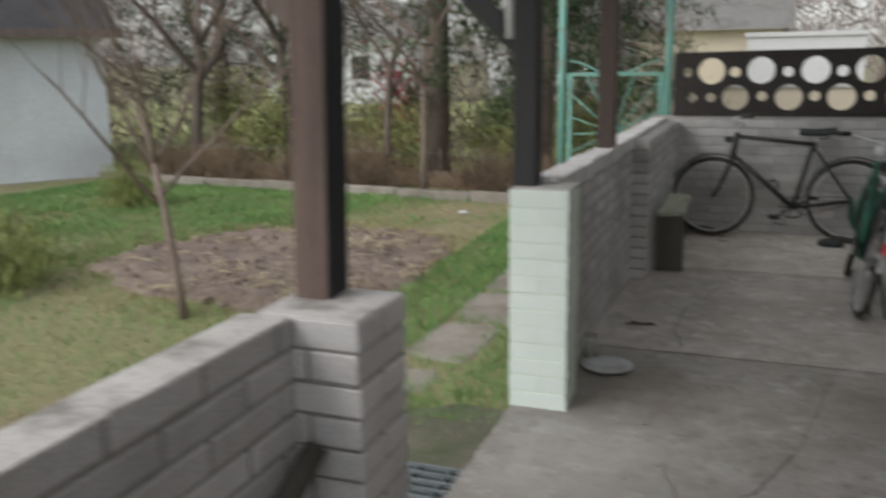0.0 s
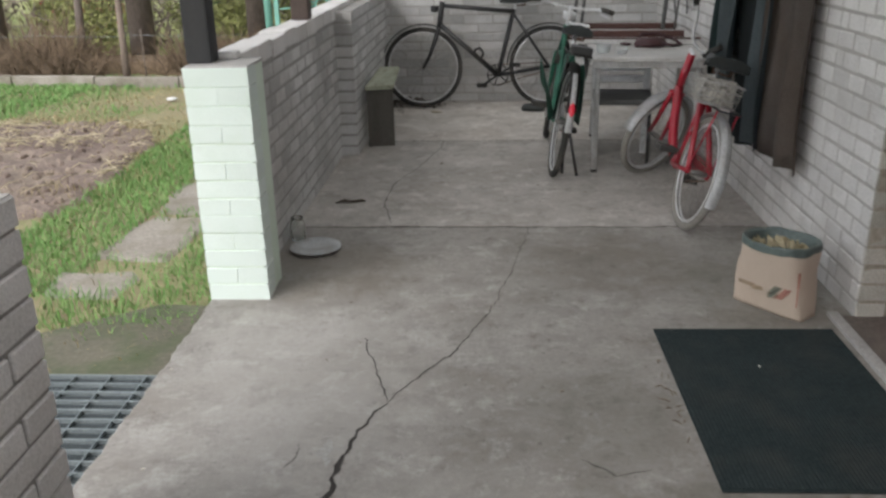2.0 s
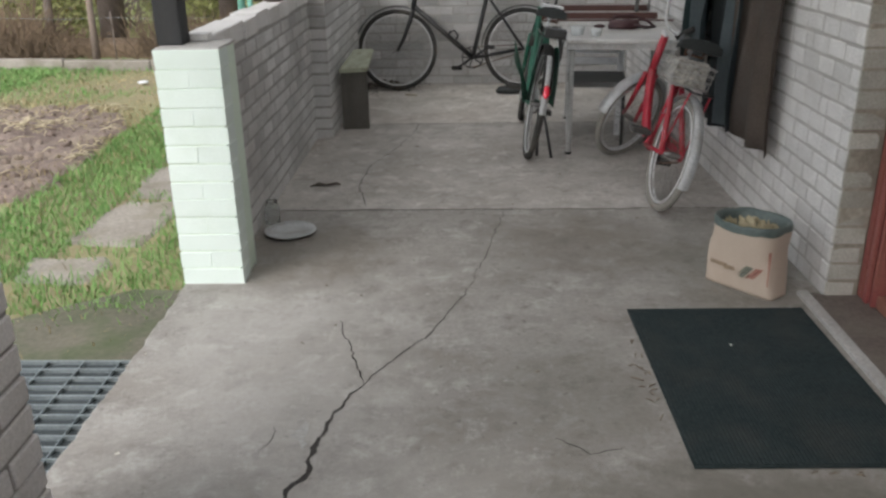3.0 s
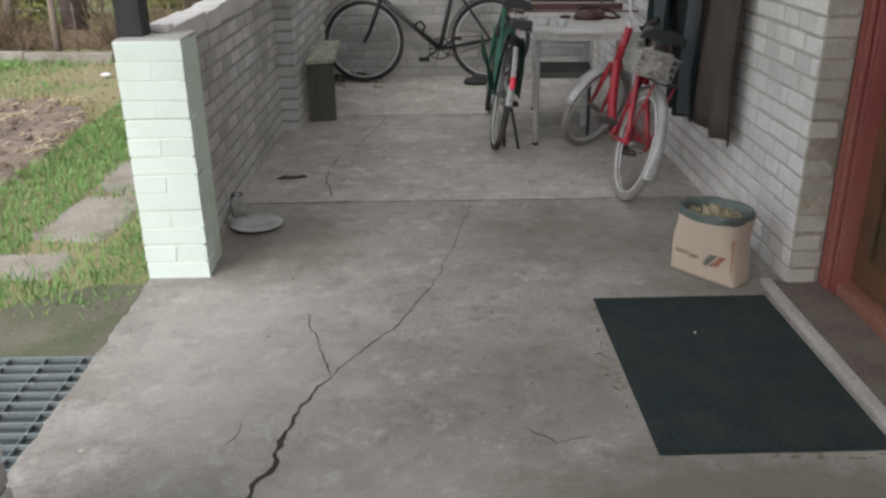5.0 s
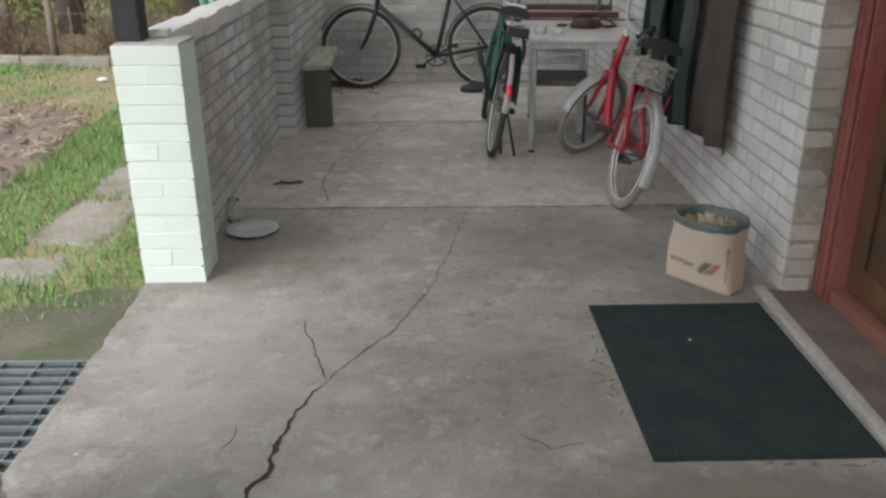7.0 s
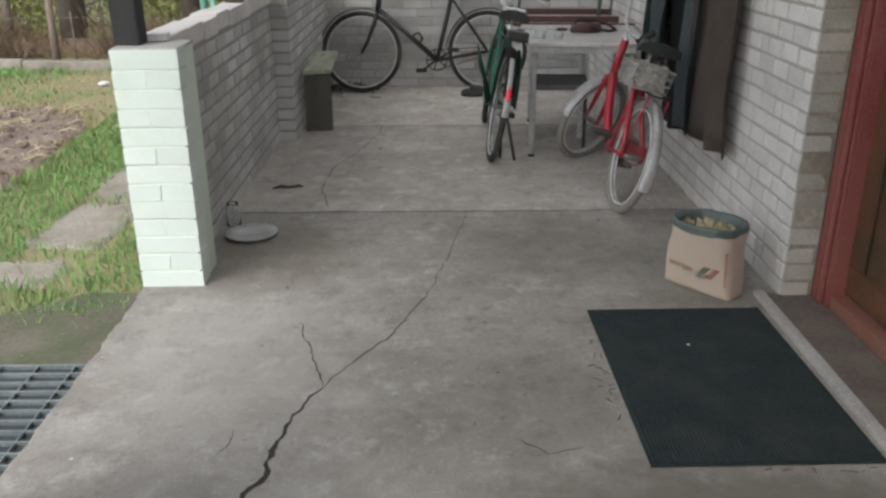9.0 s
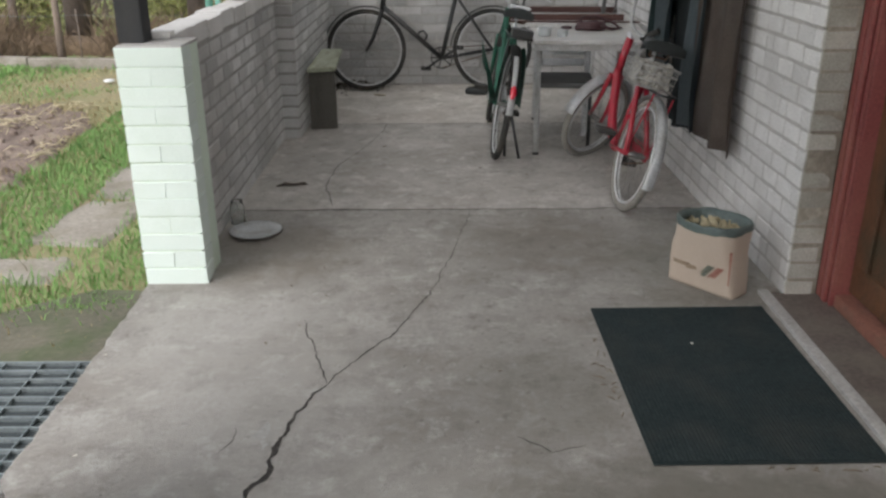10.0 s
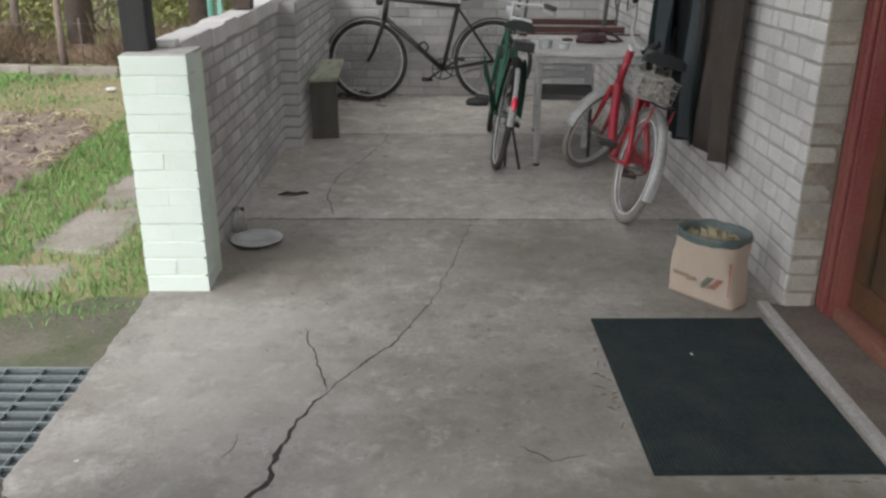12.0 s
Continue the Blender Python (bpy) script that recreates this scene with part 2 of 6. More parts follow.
# ---- mesh helpers ----
def box(bm, lo, hi, bevel=0.0):
    r = bmesh.ops.create_cube(bm, size=1.0, matrix=Matrix.Translation([(a + b) / 2 for a, b in zip(lo, hi)]) @ Matrix.Diagonal((*[b - a for a, b in zip(lo, hi)], 1)))
    if bevel:
        edges = list({e for v in r["verts"] for e in v.link_edges})
        bmesh.ops.bevel(bm, geom=edges, offset=bevel, segments=2, affect="EDGES", profile=0.6)
    return bm


def boxed(lo, hi, bevel=0.0):
    return box(bmesh.new(), lo, hi, bevel)


def tube(bm, pts, r, sides=10, closed=False, caps=True):
    """A round bar along pts; r is one radius or one for each point."""
    pts = [Vector(p) for p in pts]
    n = len(pts)
    rs = r if isinstance(r, (list, tuple)) else [r] * n
    rings, up = [], None
    for i, p in enumerate(pts):
        a = pts[(i - 1) % n] if closed or i else p
        b = pts[(i + 1) % n] if closed or i < n - 1 else p
        d = (b - a).normalized()
        if up is None:
            up = Vector((0, 0, 1)) if abs(d.z) < 0.9 else Vector((1, 0, 0))
        s = d.cross(up).normalized()
        up = s.cross(d).normalized()
        rings.append([bm.verts.new(p + (s * math.cos(2 * math.pi * k / sides) + up * math.sin(2 * math.pi * k / sides)) * rs[i]) for k in range(sides)])
    for i in range(n if closed else n - 1):
        q, w = rings[i], rings[(i + 1) % n]
        for k in range(sides):
            f = bm.faces.new((q[k], q[(k + 1) % sides], w[(k + 1) % sides], w[k]))
            f.smooth = True
    if caps and not closed:
        bm.faces.new(list(reversed(rings[0])))
        bm.faces.new(rings[-1])
    return bm


def tubed(pts, r, sides=10, closed=False):
    return tube(bmesh.new(), pts, r, sides, closed)


def lathe(bm, profile, centre=(0, 0, 0), sides=28, sx=1.0, sy=1.0):
    """Turns a profile of (radius, height) round the z axis."""
    c = Vector(centre)
    rings = [[bm.verts.new(c + Vector((r * sx * math.cos(2 * math.pi * k / sides), r * sy * math.sin(2 * math.pi * k / sides), z))) for k in range(sides)] for r, z in profile]
    for q, w in zip(rings, rings[1:]):
        for k in range(sides):
            f = bm.faces.new((q[k], q[(k + 1) % sides], w[(k + 1) % sides], w[k]))
            f.smooth = True
    bm.faces.new(list(reversed(rings[0])))
    bm.faces.new(rings[-1])
    return bm


def mesh_of(bm, name, mat):
    bmesh.ops.recalc_face_normals(bm, faces=bm.faces)
    me = bpy.data.meshes.new(name)
    bm.to_mesh(me)
    bm.free()
    me.materials.append(mat)
    return me


def part(name, bm, mat, parent=None, label=""):
    ob = new(name, mesh_of(bm, name, mat))
    ob.parent = parent
    return tagged(ob, label)


def thing(name, label, category, group="", kind="", m=None):
    ob = new(name)
    if m is not None:
        ob.matrix_world = m
    return tagged(ob, label, category, group, kind)


# ---- brickwork ----
BRICKS = {}


def brick_mesh(length, depth, height, mat):
    """One brick of two or three slightly different shapes, along x, its corner at the origin."""
    key = (round(length, 3), round(depth, 3), round(height, 3), mat.name, random.randrange(3))
    if key not in BRICKS:
        bm = boxed((0, -depth / 2, 0), (length, depth / 2, height))
        for v in bm.verts:
            v.co += Vector((random.uniform(-1, 1) * 0.002, random.uniform(-1, 1) * 0.0015, random.uniform(-1, 1) * 0.002))
        bmesh.ops.bevel(bm, geom=list(bm.edges), offset=0.0016 if mat is M_MINT else 0.003 if depth < 0.02 else 0.0035, segments=1, affect="EDGES")
        BRICKS[key] = mesh_of(bm, "brick", mat)
    return BRICKS[key]


def lay(parent, m, length, courses, depth, mat, holes=(), z0=0.0, course=0.0735, joint=0.0115, unit=0.25, limit=None, rest=None, start=0, mixed=0.0, upright=None):
    """Courses of stretchers in running bond from m's origin along its x axis. Bricks past limit go into rest, one joined mesh."""
    made = 0
    for c in range(courses):
        z = z0 + c * course
        x = -(unit / 2) * ((c + start) % 2)
        while x < length - 0.01:
            step = unit / 2 if mixed and random.random() < mixed else unit
            a, b = max(x, 0), min(x + step - (joint if upright is None else upright), length)
            x += step
            if b - a < 0.03:
                continue
            spans = [(a, b)]
            for h0, h1, hz0, hz1 in holes:
                if hz0 < z + course / 2 < hz1:
                    spans = [s for p, q in spans for s in ((p, min(q, h0)), (max(p, h1), q)) if s[1] - s[0] > 0.03]
            for p, q in spans:
                j = Vector((p, random.uniform(-1, 1) * 0.0022, z + random.uniform(-1, 1) * 0.0015))
                me = brick_mesh(q - p, depth, course - joint, mat)
                place = m @ Matrix.Translation(j) @ Matrix.Rotation(random.uniform(-1, 1) * 0.004, 4, "Z")
                if limit is None or made < limit:
                    ob = new("brick", me)
                    ob.parent = parent
                    ob.matrix_world = place
                    made += 1
                else:
                    rest.append((me, place))


def joined(name, pieces, mat, parent, label=""):
    """Many pieces as one mesh."""
    vs, fs = [], []
    for me, place in pieces:
        k = len(vs)
        vs += [place @ v.co for v in me.vertices]
        fs += [[k + i for i in p.vertices] for p in me.polygons]
    me = bpy.data.meshes.new(name)
    me.from_pydata(vs, [], fs)
    me.materials.append(mat)
    ob = new(name, me)
    ob.parent = parent
    return tagged(ob, label, kind="stuff")


ALONG_Y = Matrix.Rotation(radians(90), 4, "Z")

# ---- setting ----
GZ = -0.10


def hill(x, y):
    """Height of the garden's ground."""
    return GZ + 0.018 * noise.noise(Vector((x * 0.7, y * 0.7, 3))) + 0.008 * noise.noise(Vector((x * 3, y * 3, 7)))


def in_porch(x, y):
    return x > -1.12 and y < 7.7


def worn_slab(x1, y0, y1):
    """The first bay: its open edge is chipped and worn round."""
    n = 420
    rings = []
    bm = bmesh.new()
    for drop, back in ((0.0, 0.012), (-0.006, 0.003), (-0.03, 0.0), (-0.16, 0.0)):
        ring = []
        for k in range(n + 1):
            y = y1 + (y0 - y1) * k / n
            chip = 0.010 * noise.noise(Vector((y * 7, 1.0, drop * 20))) + 0.007 * noise.noise(Vector((y * 31, 2.0, drop * 60)))
            ring.append(bm.verts.new((-1.083 + back * (1 + noise.noise(Vector((y * 13, 5, 0)))) + chip, y, drop)))
        rings.append(ring)
    for p, q in zip(rings, rings[1:]):
        for k in range(n):
            bm.faces.new((p[k], p[k + 1], q[k + 1], q[k])).smooth = True
    inner = [bm.verts.new((-0.98, v.co.y, 0.0)) for v in rings[0]]
    for k in range(n):
        bm.faces.new((rings[0][k], rings[0][k + 1], inner[k + 1], inner[k]))
    right = [bm.verts.new(p) for p in ((x1, y1, 0), (x1, y0, 0), (x1, y1, -0.16), (x1, y0, -0.16))]
    bm.faces.new(inner + [right[1], right[0]])
    bm.faces.new((right[0], right[1], right[3], right[2]))
    return bm


# porch slab in four bays with open joints, and its cracks
floor = tagged(new("floor"), "grey worn concrete porch floor with long cracks", "floor", kind="structure")
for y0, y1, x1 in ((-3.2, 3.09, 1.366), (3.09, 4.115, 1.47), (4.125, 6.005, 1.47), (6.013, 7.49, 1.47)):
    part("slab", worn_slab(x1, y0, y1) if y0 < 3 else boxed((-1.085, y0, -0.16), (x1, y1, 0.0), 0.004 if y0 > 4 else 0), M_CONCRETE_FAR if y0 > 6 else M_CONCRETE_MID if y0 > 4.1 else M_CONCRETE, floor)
part("joint_bed", boxed((-1.07, 4.05, -0.17), (1.37, 7.45, -0.012)), M_CRACK, floor)


def crack(name, pts, wide):
    """A jagged dark seam in the slab."""
    line = []
    for (x0, y0), (x1, y1) in zip(pts, pts[1:]):
        n = max(2, int(math.hypot(x1 - x0, y1 - y0) / 0.012))
        line += [Vector((x0 + (x1 - x0) * k / n, y0 + (y1 - y0) * k / n, 0.0)) for k in range(n)]
    line.append(Vector((*pts[-1], 0)))
    bm = bmesh.new()
    rows = []
    for i, p in enumerate(line):
        d = (line[min(i + 1, len(line) - 1)] - line[max(i - 1, 0)]).normalized()
        s = Vector((-d.y, d.x, 0))
        o = s * 0.013 * noise.noise(p * 11) + s * 0.0065 * noise.noise(p * 37) + s * 0.004 * noise.noise(p * 90)
        w = wide * (0.3 + 0.9 * abs(noise.noise(p * 9 + Vector((5, 1, 0)))) + 0.6 * abs(noise.noise(p * 45))) * min(1, 0.25 + min(i, len(line) - 1 - i) * 0.2)
        rows.append((bm.verts.new(p + o + s * w + Vector((0, 0, 0.0012))), bm.verts.new(p + o - s * w + Vector((0, 0, 0.0012)))))
    for a, b in zip(rows, rows[1:]):
        bm.faces.new((a[0], a[1], b[1], b[0]))
    part(name, bm, M_CRACK, floor)


crack("crack", [(-0.42, 1.55), (-0.393, 1.858), (-0.355, 1.936), (-0.364, 2.0), (-0.348, 2.139), (-0.324, 2.253), (-0.259, 2.397)], 0.0095)
crack("crack", [(-0.259, 2.397), (-0.163, 2.585), (-0.069, 2.723), (0.012, 2.942), (0.087, 3.153)], 0.0042)
crack("crack", [(0.087, 3.153), (0.12, 3.35), (0.177, 3.591), (0.252, 4.016), (0.26, 4.11)], 0.0022)
crack("crack", [(-0.259, 2.397), (-0.316, 2.605), (-0.371, 2.753), (-0.40, 2.86)], 0.004)
crack("crack", [(-0.446, 4.189), (-0.524, 4.532), (-0.499, 4.931), (-0.379, 5.327), (-0.279, 5.784), (-0.27, 6.0)], 0.0035)
crack("joint", [(-1.08, 4.12), (-0.4, 4.122), (0.4, 4.118), (1.43, 4.12)], 0.0075)
crack("joint", [(-0.82, 6.009), (0.2, 6.007), (1.43, 6.01)], 0.006)
bm = bmesh.new()
vs = [bm.verts.new((-0.405 + (0.022 + 0.03 * noise.noise(Vector((k * 0.7, 3.3, 1.2)))) * math.cos(k * 0.42), 2.12 + (0.045 + 0.05 * noise.noise(Vector((k * 0.7, 7.1, 2.4)))) * math.sin(k * 0.42), 0.0016)) for k in range(15)]
bm.faces.new(vs)
part("mortar_smear", bm, M_KERB, floor, "pale smear of mortar by the crack")
crack("crack", [(-0.52, 2.03), (-0.50, 2.06), (-0.49, 2.16)], 0.003)
crack("crack", [(0.33, 2.10), (0.42, 2.02), (0.52, 2.06)], 0.003)

# concrete edging and the step under the door
kerb = tagged(part("doorstep_edging", boxed((1.366, -3.2, -0.12), (1.409, 3.085, 0.016), 0.006), M_KERB), "narrow pale concrete strip edging the doorstep", "edging", kind="structure")
step = tagged(part("doorstep", boxed((1.4095, -3.2, -0.12), (1.95, 3.055, 0.012), 0.004), M_STEP), "dark brown worn concrete doorstep under the front door", "doorstep", kind="structure")

# mint pillar at the porch opening
pillar = tagged(new("pillar_mint"), "mint-green painted brick pillar beside the porch opening", "pillar", kind="structure")
part("core", boxed((-1.084, 3.2085, 0.0), (-0.853, 3.444, 0.944)), M_MINT_FLAT, pillar, "painted joints")
part("side_render", boxed((-0.854, 3.224, 0.0), (-0.8455, 3.446, 0.949), 0.003), M_MINT_FLAT, pillar, "smooth pale green rendered side")
part("cap", boxed((-1.085, 3.212, 0.944), (-0.842, 3.446, 0.957), 0.003), M_KERB, pillar, "bare grey mortar top")

# low parapets
parapet_far = tagged(new("parapet_far"), "low white brick parapet along the porch with brick coping", "wall", kind="structure")
part("core", boxed((-1.046, 3.45, 0), (-0.9325, 7.46, 0.90)), M_MORTAR, parapet_far)
part("coping_end", boxed((-1.052, 3.388, 0.9585), (-0.930, 3.451, 0.985), 0.004), M_BRICK_HOUSE, parapet_far)
part("inner_core", boxed((-0.9315, 5.604, 0), (-0.8245, 7.46, 0.943)), M_MORTAR, parapet_far)
parapet_near = tagged(new("parapet_near"), "low grey-white brick parapet with recessed joints", "wall", kind="structure")
part("core", boxed((-1.144, -3.2, 0), (-1.033, 1.36, 0.938)), M_MORTAR, parapet_near)
part("top_skim", boxed((-1.147, -3.2, 0.940), (-1.031, 1.345, 0.9475), 0.003), M_SKIM, parapet_near, "mortar-smeared pale top")
pillar_near = tagged(new("pillar_near"), "grey-white brick pillar ending the low parapet", "pillar", kind="structure")
part("core", boxed((-1.118, 1.355, 0), (-0.880, 1.592, 0.944)), M_MORTAR, pillar_near)
part("cap", boxed((-1.118, 1.352, 0.940), (-0.876, 1.596, 0.949), 0.003), M_SKIM, pillar_near, "pale mortar-smeared top")

# back wall, house wall, closing walls, roof
wall_back = tagged(new("wall_back"), "white brick wall closing the porch end", "wall", kind="structure")
part("core", boxed((-1.05, 7.482, -0.1), (1.6, 7.588, 0.985)), M_MORTAR_PALE, wall_back)
part("core", boxed((1.196, 7.482, 0.985), (1.6, 7.588, 2.45)), M_MORTAR_PALE, wall_back)
wall_house = tagged(new("wall_house"), "white brick house wall with grey joints", "wall", kind="structure")
part("core", boxed((1.4618, 3.062, -0.1), (1.70, 7.60, 2.5)), M_MORTAR_PALE, wall_house)
# Two unseen closing walls, kept dark to cut bounce onto the parapet.
wall_inner = tagged(part("wall_inner", boxed((1.72, -2.6, 2.12), (1.9, 3.0, 2.6)), M_BEAM_OLD), "unseen plain wall above the door, dark to cut bounce light", "wall", kind="structure")
wall_east = tagged(part("wall_east", boxed((1.72, -2.6, -0.1), (1.9, 1.9, 2.12)), M_BEAM_OLD), "unseen plain house wall beside the door, dark to cut bounce light", "wall", kind="structure")
# Unseen low wall, added to temper light from the open near end.
wall_south = tagged(part("wall_south", boxed((-1.15, -3.32, -0.15), (1.9, -3.205, 1.0), 0.01), M_BRICK_HOUSE), "added unseen low pale wall tempering light at the near end", "wall", kind="structure")
bm = bmesh.new()
last = None
for k in range(760):
    y = -2.0 + k * 0.0129
    z = 0.009 * math.cos(k * 0.9)
    pair = (bm.verts.new((-1.75, y, 2.50 + z)), bm.verts.new((1.95, y, 2.72 + z)))
    if last:
        bm.faces.new((last[0], last[1], pair[1], pair[0])).smooth = True
    last = pair
ceiling = tagged(part("ceiling", bm, M_CEIL), "unseen milky corrugated porch roof sheet, translucent to light the porch", "ceiling", kind="structure")

# ornamental board over the back wall, pierced by round holes
def pierced_board():
    x0, x1, z0, z1, th = -0.872, 1.19, 1.0, 1.515, 0.022
    holes = [(-0.767, 1.352, 0.042), (-0.574, 1.361, 0.112), (-0.384, 1.351, 0.045), (-0.18, 1.364, 0.112), (0.03, 1.351, 0.045), (0.237, 1.364, 0.112),
             (0.437, 1.353, 0.047), (0.64, 1.366, 0.112), (0.815, 1.355, 0.045),  (-0.571, 1.142, 0.042), (-0.374, 1.141, 0.108), (-0.163, 1.153, 0.043),
             (0.045, 1.143, 0.108), (0.242, 1.155, 0.045), (0.442, 1.146, 0.11), (0.647, 1.157, 0.045), (0.876, 1.148, 0.108), (1.065, 1.158, 0.045)]
    cu = bpy.data.curves.new("pierced_board", "CURVE")
    cu.dimensions, cu.fill_mode, cu.extrude, cu.bevel_depth, cu.bevel_resolution = "2D", "BOTH", th / 2 - 0.003, 0.003, 1
    outline = [[(x0, z0), (x1, z0), (x1, z1 + 0.02), (x0, z1)]]
    for hx, hz, r in holes:
        outline.append([(hx + r * math.cos(2 * math.pi * k / 28), hz + r * math.sin(2 * math.pi * k / 28)) for k in range(28)])
    for hx, hz, r in ((0.95, 1.36, 0.062), (-0.724, 1.142, 0.055)):
        outline.append([(hx + r, hz), (hx, hz + r), (hx - r, hz), (hx, hz - r)])
    for pts in outline:
        s = cu.splines.new("POLY")
        s.points.add(len(pts) - 1)
        s.use_cyclic_u = True
        for q, (x, z) in zip(s.points, pts):
            q.co = (x, z, 0, 1)
    ob = new("tmp", cu)
    me = bpy.data.meshes.new_from_object(ob)
    bpy.data.objects.remove(ob)
    me.transform(Matrix.Rotation(radians(90), 4, "X"))
    me.materials.clear()
    me.materials.append(M_PANEL)
    return me


board = thing("pierced_board", "black wooden board pierced by rows of round holes", "screen", m=pose(0, 7.50, 0))
board_panel = new("panel", pierced_board())
board_panel.parent = board
part("rail", boxed((-0.875, -0.03, 0.990), (1.193, 0.045, 1.012), 0.003), M_PANEL, board)

# timber posts and braces
def timber_post(label, x, y, z0, w, mat, braces=(), tilt=0.0, front_mat=None):
    post = thing("timber_post", label, "post", "porch posts", m=pose(x, y, z0, 0, tilt, 0))
    part("shaft", boxed((-w / 2, -w / 2, 0), (w / 2, w / 2, 2.30 - z0), 0.008), mat, post)
    # A thin slab makes the front face paler brown than the shaft.
    if front_mat:
        part("faded_face", boxed((-w / 2 + 0.004, -w / 2 - 0.004, 0.0), (w / 2 - 0.006, -w / 2 - 0.0005, 2.30 - z0)), front_mat, post, "paler brown front face")
    for z, m2 in braces:
        bm = bmesh.new()
        box(bm, (-0.04, -0.03, 0), (0.04, 0.03, 1.0), 0.005)
        bmesh.ops.transform(bm, matrix=pose(-w / 2 + 0.03, 0, z - z0, 0, -46, 0), verts=bm.verts)
        part("brace", bm, m2, post)
    return post


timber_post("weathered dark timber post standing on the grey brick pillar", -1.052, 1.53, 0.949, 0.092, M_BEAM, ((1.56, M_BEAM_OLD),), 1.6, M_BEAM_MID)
timber_post("dark stained timber post standing on the mint pillar", -1.045, 3.325, 0.957, 0.10, M_BEAM, ((1.52, M_BEAM),))
timber_post("slim dark timber post standing on the brick coping", -0.978, 4.85, 0.972, 0.098, M_BEAM_SLIM)
tagged(part("eave_beam", boxed((-1.12, -2.6, 2.30), (-0.98, 7.6, 2.448), 0.006), M_BEAM), "dark timber eave beam on the porch posts", "beam", kind="structure")

for y in (-1.5, 0.0, 1.53, 3.32, 5.0, 6.6):
    rafter = part("rafter", boxed((-1.7, y - 0.03, 2.449), (1.43, y + 0.03, 2.485)), M_BEAM)
    tagged(rafter, "dark timber rafter under the porch roof", "rafter", kind="structure")

# front door with its red frame
door = tagged(new("door_1"), "worn brown wooden front door in a red-brown painted frame", "door", kind="structure")
bm = boxed((1.592, 2.925, 0.012), (1.70, 3.053, 2.1), 0.006)
part("jamb", bm, M_RED, door, "red-brown painted jamb")
for y0, y1, x0 in ((2.926, 2.944, 1.584), (2.962, 2.992, 1.576), (3.012, 3.050, 1.582)):
    part("jamb_bead", boxed((x0, y0, 0.012), (1.5915, y1, 2.1), 0.005), M_RED, door)
part("sill_rail", boxed((1.596, 1.95, 0.012), (1.70, 2.924, 0.065), 0.008), M_SILL, door, "red-brown painted bottom rail")
part("jamb", boxed((1.585, 1.90, 0.012), (1.70, 1.949, 2.1), 0.006), M_RED, door)
part("leaf", boxed((1.66, 1.95, 0.076), (1.695, 2.924, 2.1)), M_DOOR, door, "worn brown varnished door leaf")
part("leaf_rail", boxed((1.646, 1.95, 0.076), (1.659, 2.924, 0.19), 0.004), M_DOOR, door)
part("leaf_stile", boxed((1.646, 2.82, 0.191), (1.659, 2.924, 2.1), 0.004), M_DOOR, door)

# ---- garden ----
def ground_sheet():
    bm = bmesh.new()
    xs = [-1500, -300, -60, -25] + [-14 + i * 0.28 for i in range(46)] + [-1.122]
    ys = [-1500, -200, -30, -8] + [-3 + i * 0.28 for i in range(62)] + [20, 40, 300, 1500]
    grid = [[bm.verts.new((x, y, hill(x, y))) for y in ys] for x in xs]
    for i in range(len(xs) - 1):
        for j in range(len(ys) - 1):
            bm.faces.new((grid[i][j], grid[i + 1][j], grid[i + 1][j + 1], grid[i][j + 1]))
    xs2 = [-1.122, 2, 10, 60, 300, 1500]
    ys2 = [-1500, -200, -30, -8, -3, 0, 3, 7.7, 9, 14, 20, 40, 300, 1500]
    g2 = [[bm.verts.new((x, y, GZ - 0.05 if y < 7.8 else GZ)) for y in ys2] for x in xs2]
    for i in range(len(xs2) - 1):
        for j in range(len(ys2) - 1):
            bm.faces.new((g2[i][j], g2[i + 1][j], g2[i + 1][j + 1], g2[i][j + 1]))
    for f in bm.faces:
        f.smooth = True
    return bm


ground = tagged(part("ground", ground_sheet(), M_GROUND), "patchy spring lawn and bare garden ground", "ground", kind="structure")


def inside(poly, x, y):
    c = False
    for (x0, y0), (x1, y1) in zip(poly, poly[1:] + poly[:1]):
        if (y0 > y) != (y1 > y) and x < (x1 - x0) * (y - y0) / (y1 - y0) + x0:
            c = not c
    return c


SOIL = [(-2.45, 4.6), (-3.2, 4.35), (-4.2, 4.5), (-5.1, 5.0), (-5.2, 5.9), (-4.7, 6.8), (-3.6, 7.1), (-2.7, 6.9), (-2.45, 5.8)]
MUD = [(-1.1, 1.6), (-1.1, 3.3), (-1.35, 3.32), (-1.75, 3.05), (-1.95, 2.7), (-1.9, 1.6)]


def soil_bed():
    """Dug earth: a clumpy sheet that sinks under the lawn at its rim."""
    bm = bmesh.new()
    step = 0.055
    vs = {}
    for i in range(int(3.1 / step)):
        for j in range(int(3.1 / step)):
            x, y = -5.35 + i * step, 4.15 + j * step
            h = 0.035 * noise.noise(Vector((x * 5, y * 5, 0))) + 0.03 * noise.noise(Vector((x * 13, y * 13, 1))) + 0.015
            ex = x + 0.14 * noise.noise(Vector((x * 3, y * 3, 5)))
            ey = y + 0.14 * noise.noise(Vector((x * 3, y * 3, 9)))
            vs[i, j] = bm.verts.new((x, y, hill(x, y) + (h + 0.012 if inside(SOIL, ex, ey) else -0.03)))
    for (i, j), v in list(vs.items()):
        if (i + 1, j + 1) in vs:
            f = bm.faces.new((v, vs[i + 1, j], vs[i + 1, j + 1], vs[i, j + 1]))
            f.smooth = True
    return bm


tagged(part("soil_bed", soil_bed(), M_SOIL), "freshly dug brown soil bed in the lawn", "soil", kind="structure")
bm = bmesh.new()
vs = [bm.verts.new((x, y, hill(x, y) + 0.022)) for x, y in MUD]
